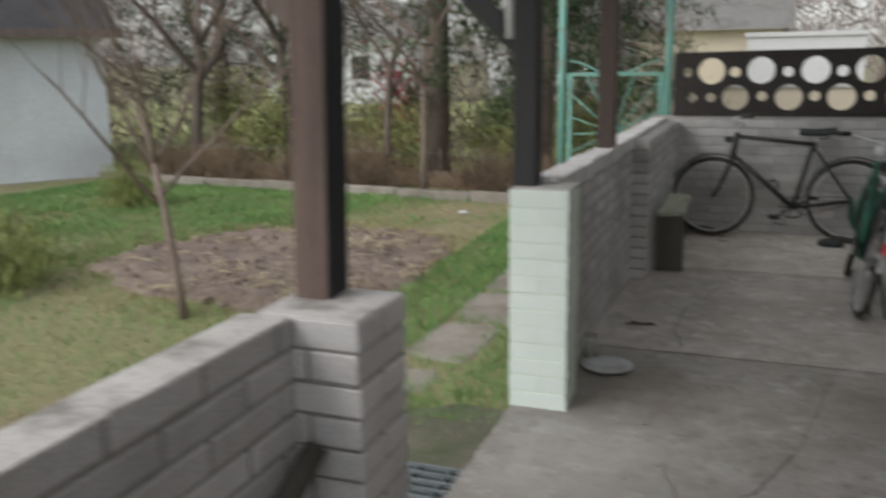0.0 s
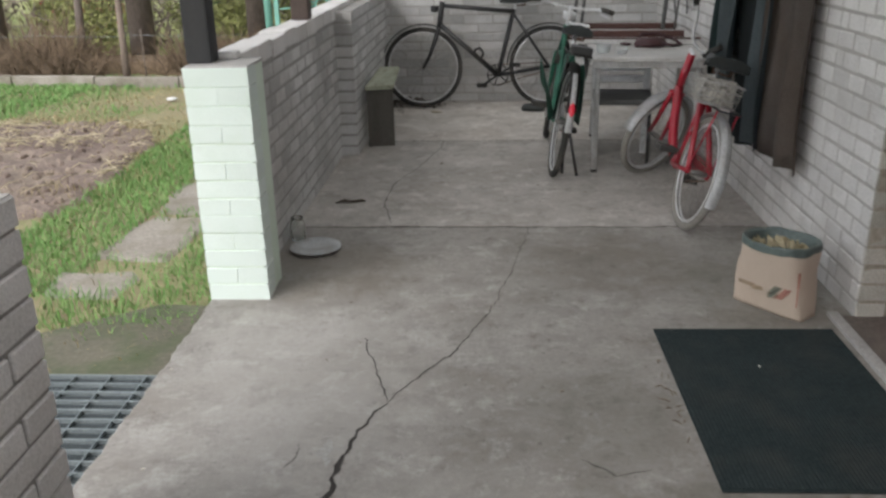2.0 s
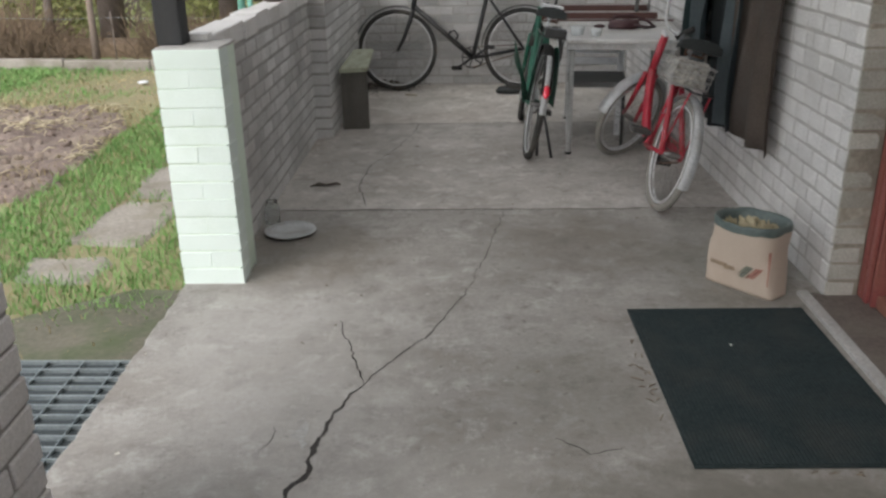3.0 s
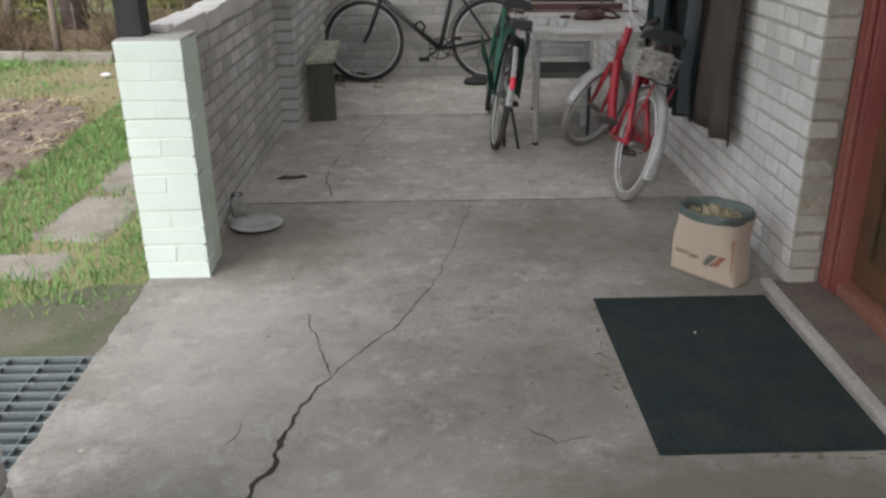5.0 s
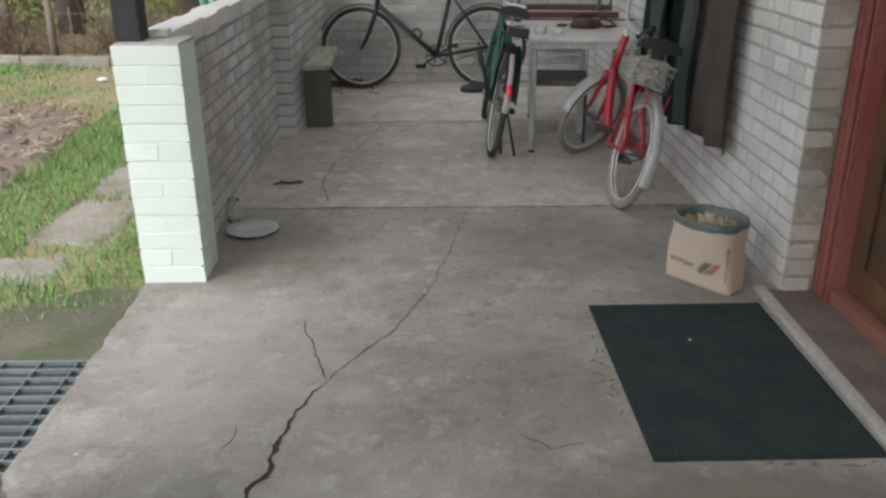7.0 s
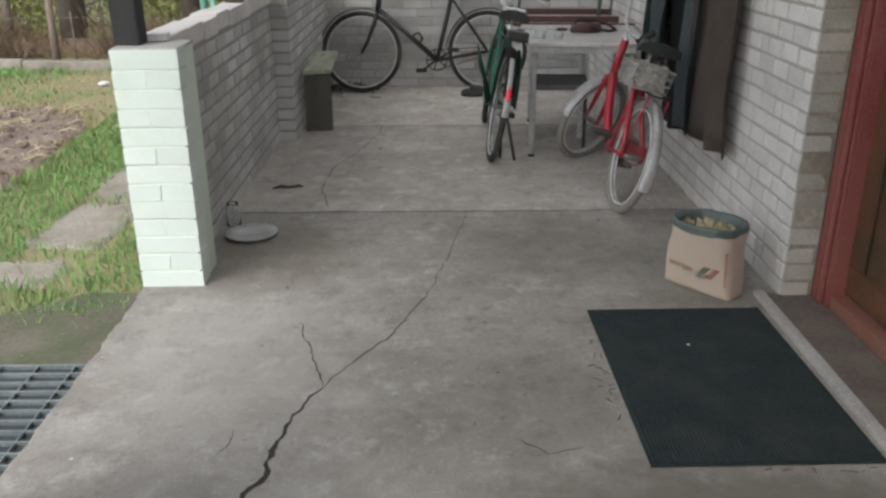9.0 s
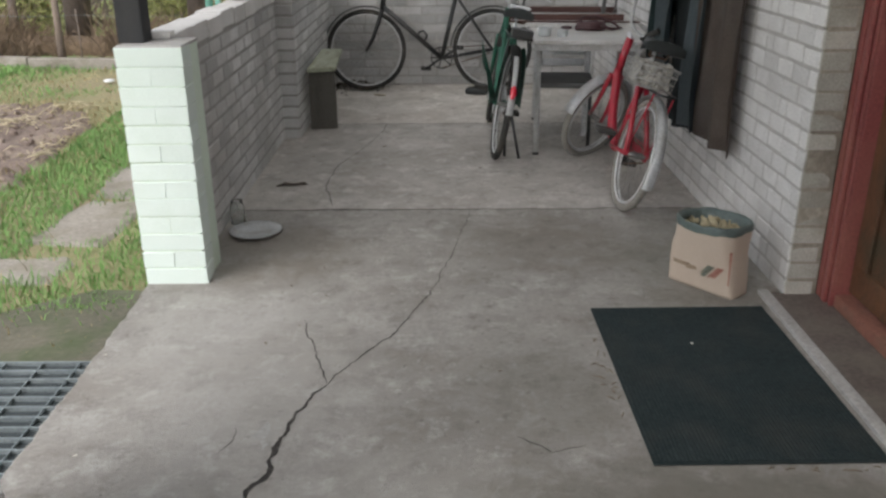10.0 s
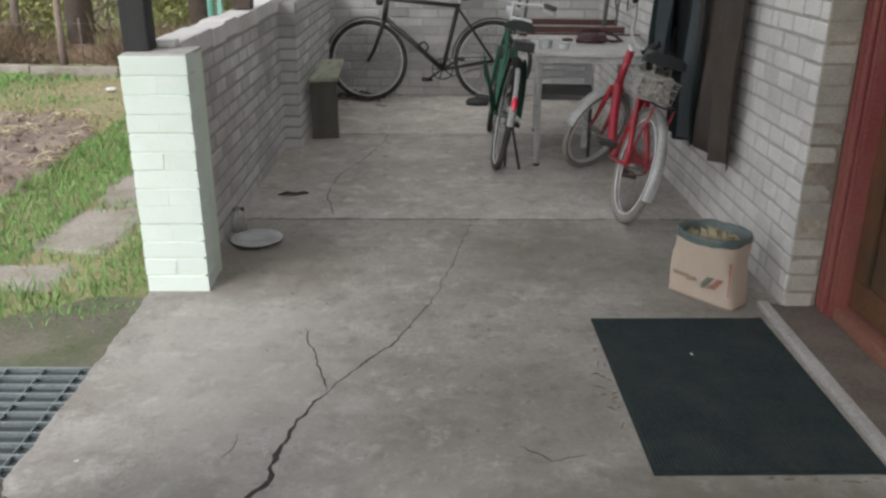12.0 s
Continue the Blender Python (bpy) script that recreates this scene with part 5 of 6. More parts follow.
# ---- garden things ----
def gate():
    """Turquoise steel gate between two posts, with a fan of bars under a swept top rail."""
    g = thing("garden_gate", "turquoise painted steel gate with fanned bars between posts", "gate", m=pose(-1.96, 7.95, GZ))
    for x in (0.0, 0.985):
        part("post", tubed([(x, 0, 0), (x, 0, 2.7)], 0.034, 12), M_TURQ, g)
    leaf = part("gate_frame", boxed((0.06, -0.02, 0.12), (0.10, 0.02, 1.45), 0.003), M_TURQ, g)
    part("gate_stile", boxed((0.90, -0.02, 0.12), (0.945, 0.02, 1.45), 0.003), M_TURQ, leaf)
    part("top_rail", boxed((0.101, -0.015, 1.42), (0.899, 0.015, 1.455), 0.003), M_TURQ, leaf)
    part("bottom_rail", boxed((0.101, -0.015, 0.12), (0.899, 0.015, 0.16), 0.003), M_TURQ, leaf)
    for k in range(16):
        a = radians(k * 22.5 + 4)
        c, q = math.cos(a), math.sin(a)
        L = min(0.40 / abs(c) if abs(c) > 1e-3 else 9, (0.52 if q > 0 else 0.74) / abs(q) if abs(q) > 1e-3 else 9)
        part("fan_bar", tubed([(0.50 + 0.06 * c, 0, 0.90 + 0.06 * q), (0.50 + L * c, 0, 0.90 + L * q)], 0.007, 8), M_TURQ, leaf)
    part("hub_ring", tubed([(0.50 + 0.06 * math.cos(k * 0.3142), 0, 0.90 + 0.06 * math.sin(k * 0.3142)) for k in range(20)], 0.008, 8, True), M_TURQ, leaf)
    part("swept_rail", tubed([(0.08 + 0.84 * k / 16, 0, 1.49 + 0.07 * math.cos(k / 16 * 6.283)) for k in range(17)], 0.009, 8), M_TURQ, leaf)
    return g


gate()
bm = boxed((-0.16, -0.12, 0), (0.16, 0.12, 0.16), 0.02)
tagged(part("pale_trough", bm, M_PLASTER), "pale grey plastic trough by the garden gate", "trough").matrix_world = pose(-1.52, 6.6, GZ + 0.02)

# white outbuilding
shed = thing("white_outbuilding", "white rendered outbuilding with a dark grey roof", "building", m=pose(-9.12, 9.85, GZ, 0, 0, 232))
part("wall", boxed((0, -5.0, 0), (7.5, 0, 2.08)), M_PLASTER, shed)
M_ROOF = material("weathered_roofing", (0.10, 0.10, 0.11), (0.17, 0.165, 0.17), 0.9, 2, 30, 0.5, 0.01)
bm = bmesh.new()
for x0, y0, z0, x1, y1, z1 in ((-0.25, 0.30, 2.08, 7.8, 0.30, 2.08),):
    v = [bm.verts.new(p) for p in ((-0.25, 0.30, 2.03), (7.8, 0.30, 2.03), (7.8, -2.5, 3.3), (-0.25, -2.5, 3.3), (-0.25, -5.3, 2.03), (7.8, -5.3, 2.03))]
    bm.faces.new(v[:4]), bm.faces.new((v[3], v[2], v[5], v[4]))
bmesh.ops.solidify(bm, geom=bm.faces, thickness=0.12)
part("roof", bm, M_ROOF, shed, "dark grey weathered roof")
part("fascia", boxed((-0.25, 0.28, 1.98), (7.8, 0.31, 2.10)), M_BEAM_OLD, shed)

# far buildings behind the back wall
M_YELLOW = material("yellow_beige_render", (0.52, 0.46, 0.36), (0.60, 0.53, 0.43), 0.9, 1, 30, 0.3, 0.004)
house = thing("far_house", "beige rendered house with a pale grey roof", "house", m=pose(-4.4, 30, GZ))
part("wall", boxed((0, 0, 0), (4.6, 6, 2.5)), M_YELLOW, house)
bm = bmesh.new()
v = [bm.verts.new(p) for p in ((-0.3, -0.4, 2.45), (4.9, -0.4, 2.45), (4.9, 3, 4.4), (-0.3, 3, 4.4), (-0.3, 6.4, 2.45), (4.9, 6.4, 2.45))]
bm.faces.new(v[:4]), bm.faces.new((v[3], v[2], v[5], v[4]))
bmesh.ops.solidify(bm, geom=bm.faces, thickness=0.15)
part("roof", bm, M_KERB, house, "pale grey roof")
store = thing("white_store", "long white flat-roofed store beyond the porch", "building", m=pose(-0.62, 20, GZ))
part("wall", boxed((0, 0, 0), (2.35, 3, 2.0)), M_WHITE, store)
part("roof", boxed((-0.05, -0.05, 2.0), (2.4, 3.05, 2.09)), M_WHITE, store)

yard_wall = thing("yard_wall", "low beige rendered yard wall beyond the porch", "wall", m=pose(-5.0, 16.5, GZ))
part("wall", boxed((0, 0, 0), (11, 0.2, 1.02)), M_YELLOW, yard_wall)
part("coping", boxed((-0.03, -0.04, 1.0205), (11.03, 0.24, 1.07), 0.01), M_KERB, yard_wall)

# open meadow and pale houses behind the trees
M_MEADOW = material("bright_meadow", (0.30, 0.36, 0.11), (0.46, 0.49, 0.20), 1.0, 0.5, 12, 0.5, 0.02, dirt=(0.36, 0.31, 0.2), dirt_scale=0.35, dirt_amount=0.6)
bm = bmesh.new()
xs, ys = [-40 + i * 2 for i in range(20)], [10.9 + j * 1.6 for j in range(14)]
grid = [[bm.verts.new((x, y, GZ + 0.03 + 0.05 * noise.noise(Vector((x * 0.4, y * 0.4, 1))))) for y in ys] for x in xs]
for i in range(len(xs) - 1):
    for j in range(len(ys) - 1):
        bm.faces.new((grid[i][j], grid[i + 1][j], grid[i + 1][j + 1], grid[i][j + 1])).smooth = True
tagged(part("meadow", bm, M_MEADOW), "bright open meadow behind the trees", "meadow", kind="structure")


def pale_house(label, x, y, w, h, rot):
    t = thing("far_house", label, "house", "houses behind the meadow", m=pose(x, y, GZ, 0, 0, rot))
    part("wall", boxed((0, 0, 0), (w, 5, h)), M_PLASTER, t)
    bm = bmesh.new()
    v = [bm.verts.new(p) for p in ((-0.3, -0.4, h - 0.05), (w + 0.3, -0.4, h - 0.05), (w + 0.3, 2.5, h + 1.5), (-0.3, 2.5, h + 1.5), (-0.3, 5.4, h - 0.05), (w + 0.3, 5.4, h - 0.05))]
    bm.faces.new(v[:4]), bm.faces.new((v[3], v[2], v[5], v[4]))
    bmesh.ops.solidify(bm, geom=bm.faces, thickness=0.12)
    part("roof", bm, M_KERB, t, "pale grey roof")
    for k in range(2):
        wn = part("window", boxed((0.8 + k * w * 0.45, -0.03, 0.9), (1.7 + k * w * 0.45, 0.0, 1.9)), M_WHITE, t)
        part("pane", boxed((0.87 + k * w * 0.45, -0.04, 0.97), (1.63 + k * w * 0.45, -0.031, 1.83)), M_BLACK, wn)


pale_house("white house with a pale roof behind the meadow", -19, 30, 6.0, 2.5, 6)
pale_house("white house with a pale roof beyond the trees", -11, 34, 5.0, 2.4, -4)

# twigs, trunks, leaves
M_BARK = material("grey_brown_bark", (0.11, 0.085, 0.07), (0.20, 0.165, 0.14), 0.95, 6, 50, 0.8, 0.01, stretch=(1, 1, 0.3))
# Distance haze is put into the paler bark and twigs of the far trees.
M_BARK_HAZED = material("haze_paled_bark", (0.25, 0.215, 0.20), (0.36, 0.32, 0.30), 0.95, 6, 50, 0.5, 0.01, stretch=(1, 1, 0.3))
M_HAZED_TWIGS = material("haze_paled_pinkish_twigs", (0.30, 0.25, 0.235), (0.46, 0.40, 0.38), 0.95, 2, 20, 0.0, vary=0.3, island=True)
M_BARK_PALE = material("pale_bark", (0.165, 0.125, 0.10), (0.26, 0.205, 0.17), 0.95, 8, 60, 0.6, 0.006, stretch=(1, 1, 0.3))
M_NEEDLE = material("conifer_needles", (0.025, 0.055, 0.02), (0.06, 0.10, 0.035), 0.85, 1.5, 20, 0.0, vary=0.5, island=True)
M_SHRUB = material("yellow_green_leaves", (0.26, 0.30, 0.10), (0.46, 0.47, 0.20), 0.85, 1.5, 20, 0.0, vary=0.45, island=True)
M_TWIGS = material("hedge_twigs", (0.20, 0.16, 0.135), (0.36, 0.30, 0.265), 0.95, 2, 20, 0.0, vary=0.4, island=True)
M_DEAD = material("dead_brush", (0.085, 0.06, 0.04), (0.22, 0.155, 0.10), 0.95, 2, 20, 0.0, vary=0.4, island=True)


def limb(bm, p, d, length, r, depth, rng, droop=0.0):
    """A wandering tapered branch with side branches."""
    pts, rs = [p.copy()], [r]
    n = 6
    for k in range(n):
        d = (d + Vector((rng.uniform(-1, 1), rng.uniform(-1, 1), rng.uniform(-0.7, 0.9))) * 0.16 + Vector((0, 0, -droop))).normalized()
        p = p + d * length / n
        pts.append(p.copy())
        rs.append(r * (1 - 0.75 * (k + 1) / n))
        if depth > 0 and k >= 1 and rng.random() < 0.85:
            side = (d + Vector((rng.uniform(-1, 1), rng.uniform(-1, 1), rng.uniform(-0.2, 0.8))) * 0.9).normalized()
            limb(bm, p.copy(), side, length * rng.uniform(0.45, 0.7), rs[-1] * 0.7, depth - 1, rng, droop)
    tube(bm, pts, rs, 6 if r > 0.012 else 4, caps=False)


def leaf_mesh(name, centres, size, rng, mat, parent, narrow=1.0, hang=0.0, count=None):
    """Many single small leaves about the given centres and radii."""
    vs, fs = [], []
    for c, rad, n in centres:
        for k in range(n):
            o = Vector((rng.gauss(0, 1), rng.gauss(0, 1), rng.gauss(0, 0.8))) * rad * 0.55
            a = Vector((rng.uniform(-1, 1), rng.uniform(-1, 1), rng.uniform(-1, 1) - hang)).normalized()
            b = a.cross(Vector((rng.uniform(-1, 1), rng.uniform(-1, 1), rng.uniform(-1, 1)))).normalized()
            s = size * rng.uniform(0.6, 1.4)
            q = c + o
            i = len(vs)
            vs += [q - a * s, q + b * s * narrow * 0.5, q + a * s, q - b * s * narrow * 0.5]
            fs.append((i, i + 1, i + 2, i + 3))
    me = bpy.data.meshes.new(name)
    me.from_pydata(vs, [], fs)
    me.materials.append(mat)
    ob = new(name, me)
    ob.parent = parent
    return tagged(ob, kind="stuff")


def bare_tree(label, x, y, height, r, seed, mat, lean=(0, 0), forks=4, z=None, depth=3):
    rng = random.Random(seed)
    t = thing("tree", label, "tree", m=pose(x, y, hill(x, y) - 0.02 if z is None else z))
    bm = bmesh.new()
    fork = height * 0.38
    top = Vector((lean[0], lean[1], fork))
    tube(bm, [(0, 0, 0), (lean[0] * 0.2, lean[1] * 0.2, fork * 0.3), (lean[0] * 0.6, lean[1] * 0.6, fork * 0.7), top], [r * 1.25, r, r * 0.9, r * 0.8], 10)
    part("trunk", bm, mat, t)
    bm = bmesh.new()
    for k in range(forks):
        a = 2 * math.pi * k / forks + rng.uniform(-0.4, 0.4)
        limb(bm, top.copy() - Vector((0, 0, fork * 0.25 * (k % 2))), Vector((math.cos(a) * 0.75, math.sin(a) * 0.75, rng.uniform(0.5, 1.2))).normalized(), height * rng.uniform(0.4, 0.62), r * 0.62, depth, rng)
    tagged(part("branch", bm, mat, t), kind="stuff")
    return t


def conifer(label, x, y, height, r, seed, spread=1.5, start=0.35, leaves=2600):
    rng = random.Random(seed)
    t = thing("conifer", label, "tree", m=pose(x, y, GZ - 0.02))
    r *= 0.62
    part("trunk", tubed([(0, 0, 0), (0.03, 0, height * 0.3), (0, 0.03, height * 0.65), (0, 0, height)], [r * 1.2, r, r * 0.7, r * 0.15], 12), M_BARK, t)
    bm = bmesh.new()
    centres = []
    n = 46
    for k in range(n):
        v = k / n
        z = height * (start + (0.96 - start) * v)
        a = k * 2.4 + rng.uniform(-0.3, 0.3)
        L = spread * (1 - 0.8 * v) * rng.uniform(0.65, 1.15)
        pts = []
        for j in range(5):
            u = j / 4
            p = Vector((math.cos(a) * L * u, math.sin(a) * L * u, z - 0.28 * L * u * u - 0.05 * u))
            pts.append(p)
            if j:
                for s in range(2):
                    centres.append((p + Vector((rng.uniform(-.1, .1), rng.uniform(-.1, .1), -0.1 * s)), 0.2 + 0.1 * (1 - u), leaves // (n * 4)))
        tube(bm, pts, [0.02, 0.016, 0.012, 0.008, 0.004], 5, caps=False)
    tagged(part("bough", bm, M_BARK, t), kind="stuff")
    leaf_mesh("crown", centres, 0.066, rng, M_NEEDLE, t, 0.30, 0.5)
    return t


def shrub(label, x, y, w, h, seed, mat, leaves=1500, size=0.035, category="shrub", narrow=0.6, hang=0.0):
    rng = random.Random(seed)
    t = thing("shrub", label, category, m=pose(x, y, GZ - 0.02))
    bm = bmesh.new()
    centres = []
    for k in range(9):
        a = rng.uniform(0, 6.28)
        tip = Vector((math.cos(a) * w * rng.uniform(0.1, 0.5), math.sin(a) * w * rng.uniform(0.1, 0.4), h * rng.uniform(0.55, 1)))
        limb(bm, Vector((0, 0, 0)), (tip + Vector((0, 0, 0.2))).normalized(), tip.length, 0.012, 2, rng)
        for u in (0.4, 0.6, 0.8, 1.0):
            centres.append((tip * u + Vector((rng.uniform(-1, 1), rng.uniform(-1, 1), 0)) * 0.12, 0.18 + 0.2 * h * 0.4, leaves // 36))
    tagged(part("stem", bm, M_BARK, t), kind="stuff")
    leaf_mesh("foliage", centres, size, rng, mat, t, narrow, hang)
    return t


bare_tree("young bare fruit tree in the lawn with thin spreading twigs", -3.50, 4.10, 2.6, 0.027, 5, M_BARK_PALE, (-0.25, 0.15), 7, None, 4)
bare_tree("bare garden tree with a slim brown trunk at the kerb", -3.93, 9.25, 4.6, 0.036, 8, M_BARK_PALE, (0.05, 0.0), 4)
bare_tree("leafless dark tree behind the garden kerb", -8.2, 10.6, 5.0, 0.09, 11, M_BARK, (0.2, 0), 5, None, 4)
bare_tree("leafless tree with many fine branches behind the garden", -6.9, 11.3, 5.2, 0.09, 14, M_BARK, (-0.2, 0), 5, None, 4)
bare_tree("bare thin tree behind the garden kerb", -4.9, 10.3, 4.0, 0.05, 17, M_BARK, (0.1, 0), 4, None, 4)
bare_tree("slim bare tree beyond the porch end", 1.9, 17, 5.5, 0.05, 20, M_BARK_HAZED, (0.2, 0), 5, GZ)
bare_tree("bare spreading tree beyond the porch end", -2.6, 15, 5.0, 0.06, 23, M_BARK_HAZED, (0.1, 0), 5, GZ)
bare_tree("tall bare tree behind the white store", 3.0, 26, 8.5, 0.12, 26, M_BARK_HAZED, (0.1, 0), 6, GZ)
bare_tree("tall bare tree behind the beige house", -2.0, 37, 9.0, 0.14, 29, M_BARK_HAZED, (0.1, 0), 6, GZ)

conifer("dark spruce with drooping boughs behind the garden", -6.15, 10.7, 7.5, 0.16, 31, 1.9, 0.26, 2600)
conifer("tall spruce with a thick brown trunk behind the garden", -4.25, 10.6, 7.5, 0.22, 32, 1.8, 0.30, 3000)
conifer("dark spruce with drooping boughs near the gate", -2.75, 10.4, 7.0, 0.17, 33, 1.75, 0.18, 8000)
conifer("spruce behind the turquoise gate", -2.35, 12.8, 6.5, 0.15, 34, 1.6, 0.2, 5200)
conifer("dark spruce beside the white outbuilding", -8.9, 12.4, 7.5, 0.17, 35, 2.0, 0.22, 5500)
for k, (x, y) in enumerate(((-12.8, 13.6), (-3.4, 18.5))):
    conifer("far dark spruce among the garden trees", x, y, 8.0, 0.17, 40 + k, 2.2, 0.16, 4500)

for k, (x, y, w, h) in enumerate(((-5.1, 11.2, 1.4, 1.0), (-3.3, 11.2, 1.3, 1.0), (-7.3, 11.2, 1.4, 1.2), (-2.2, 11.6, 1.2, 1.3), (-8.6, 12.2, 1.6, 1.7), (-4.2, 12.8, 1.5, 0.8), (-6.4, 13.0, 1.6, 0.8))):
    shrub("yellow-green spring shrub behind the garden kerb", x, y, w, h, 50 + k, M_SHRUB, 2600, 0.042)
M_TUSSOCK = material("tussock_grass", (0.20, 0.26, 0.07), (0.38, 0.40, 0.15), 0.8, 2.0, 30, 0.0, vary=0.4, island=True)
for k, (x, y, w, h) in enumerate(((-6.9, 7.6, 0.5, 0.4), (-5.3, 4.3, 0.9, 0.36), (-5.9, 4.9, 0.8, 0.34))):
    shrub("yellow-green tussock of long grass in the lawn", x, y, w, h, 70 + k, M_TUSSOCK, 2600, 0.055, "grass tussock", 0.16, -1.2)


M_BLOSSOM = material("red_blossom", (0.45, 0.05, 0.07), (0.6, 0.12, 0.14), 0.8, 3, 30, 0.0, vary=0.3, island=True)
shrub("red-blossomed shrub among the far garden trees", -5.35, 12.2, 0.8, 1.7, 88, M_BLOSSOM, 1200, 0.045)


def brush_bank():
    """A tangle of dead brown stems along the kerb."""
    rng = random.Random(90)
    vs, fs = [], []
    for k in range(9000):
        x = rng.uniform(-8.6, -2.1)
        if noise.noise(Vector((x * 0.9, 2.0, 5.0))) < rng.uniform(-0.45, 0.25):
            continue
        y = 9.75 - (x + 9) * 0.075 + rng.uniform(-0.1, 0.75)
        L = rng.uniform(0.15, 0.5) * (0.75 + 1.1 * noise.noise(Vector((x * 1.3, 4.0, 1.0))))
        a = Vector((rng.uniform(-0.9, 0.9), rng.uniform(-0.5, 0.5), rng.uniform(0.25, 1.0))).normalized() * L
        s = Vector((rng.uniform(0.003, 0.009), 0, rng.uniform(-.004, .004)))
        p = Vector((x, y, GZ + rng.uniform(0, 0.25)))
        i = len(vs)
        vs += [p - s, p + s, p + a + s * 0.3, p + a - s * 0.3]
        fs.append((i, i + 1, i + 2, i + 3))
    me = bpy.data.meshes.new("dead_brush")
    me.from_pydata(vs, [], fs)
    me.materials.append(M_DEAD)
    return tagged(new("dead_brush", me), "tangle of dead brown stems behind the kerb", "brush", kind="stuff")


brush_bank()


def thicket():
    """Fine grey-brown winter twigs of the hedge behind the garden, with a few early leaves."""
    rng = random.Random(91)
    vs, fs = [], []
    for k in range(8500):
        x, y = rng.uniform(-15, -1.4), rng.uniform(11.2, 17.0)
        z = GZ + 3.6 * rng.random() ** 1.3
        L = rng.uniform(0.2, 0.75)
        a = Vector((rng.uniform(-0.8, 0.8), rng.uniform(-0.8, 0.8), rng.uniform(0.0, 1.0))).normalized() * L
        w = rng.uniform(0.005, 0.018)
        s = Vector((w, 0, rng.uniform(-w, w)))
        p = Vector((x, y, z))
        i = len(vs)
        vs += [p - s, p + s, p + a + s * 0.3, p + a - s * 0.3]
        fs.append((i, i + 1, i + 2, i + 3))
    me = bpy.data.meshes.new("thicket")
    me.from_pydata(vs, [], fs)
    me.materials.append(M_TWIGS)
    return tagged(new("thicket", me), "thicket of fine grey-brown bare twigs", "hedge", kind="stuff")


thicket()


def far_woods():
    """Winter trees in the distance as a haze of twigs."""
    rng = random.Random(92)
    vs, fs = [], []
    for k in range(7000):
        x, y, z = rng.uniform(-14, 12), rng.uniform(38, 50), GZ + 9.0 * rng.random() ** 1.2
        a = Vector((rng.uniform(-0.8, 0.8), rng.uniform(-0.8, 0.8), rng.uniform(0.1, 1.0))).normalized() * rng.uniform(0.5, 1.8)
        w = rng.uniform(0.015, 0.06)
        s, p, i = Vector((w, 0, rng.uniform(-w, w))), Vector((x, y, z)), len(vs)
        vs += [p - s, p + s, p + a + s * 0.3, p + a - s * 0.3]
        fs.append((i, i + 1, i + 2, i + 3))
    me = bpy.data.meshes.new("far_woods")
    me.from_pydata(vs, [], fs)
    me.materials.append(M_HAZED_TWIGS)
    return tagged(new("far_woods", me), "haze of bare winter trees far off", "woods", kind="stuff")


far_woods()
bank = tagged(part("leaf_bank", boxed((-8.8, 9.95, GZ - 0.05), (-2.2, 10.5, GZ + 0.16), 0.07), M_DEAD), "low bank of brown fallen leaves", "bank", kind="structure")
bank.rotation_euler = (0, 0, radians(-3.5))
bank.location = (0.0, -0.35, 0)

wire = thing("wire_fence", "single sagging wire on thin stakes along the kerb", "fence")
for k in range(3):
    x = -8.3 + k * 2.3
    part("stake", tubed([(x, 9.62 - (x + 9) * 0.075, GZ), (x, 9.62 - (x + 9) * 0.075, GZ + 0.58)], 0.009, 8), M_BARK, wire)
for z in (0.52,):
    part("wire", tubed([(-8.3 + k * 0.575, 9.62 - (-8.3 + k * 0.575 + 9) * 0.075, GZ + z - 0.02 * (k % 2)) for k in range(11)], 0.0016, 5), M_ZINC, wire)


def blades(name, label, n, where, mat, height, seed, width=0.004):
    rng = random.Random(seed)
    vs, fs = [], []
    made = tries = 0
    while made < n and tries < n * 30:
        tries += 1
        x, y = rng.uniform(-9, -1.1), rng.uniform(1.2, 9.6)
        if rng.random() > where(x, y):
            continue
        made += 1
        far = 1 + max(0, (y - 4) * 0.16)
        h = height * rng.uniform(0.5, 1.3) * (0.8 + 0.5 * noise.noise(Vector((x * 1.5, y * 1.5, 2))))
        a = rng.uniform(0, 6.28)
        s = Vector((math.cos(a), math.sin(a), 0)) * width * far
        b = Vector((math.cos(a * 3.1), math.sin(a * 3.1), 0)) * h * rng.uniform(0.2, 0.9)
        p = Vector((x, y, hill(x, y) - 0.004))
        i = len(vs)
        vs += [p - s, p + s, p + b * 0.35 + Vector((0, 0, h * 0.65)) + s * 0.7, p + b * 0.35 + Vector((0, 0, h * 0.65)) - s * 0.7, p + b + Vector((0, 0, h))]
        fs += [(i, i + 1, i + 2, i + 3), (i + 3, i + 2, i + 4)]
    me = bpy.data.meshes.new(name)
    me.from_pydata(vs, [], fs)
    me.materials.append(mat)
    return tagged(new(name, me), label, "grass", kind="stuff")


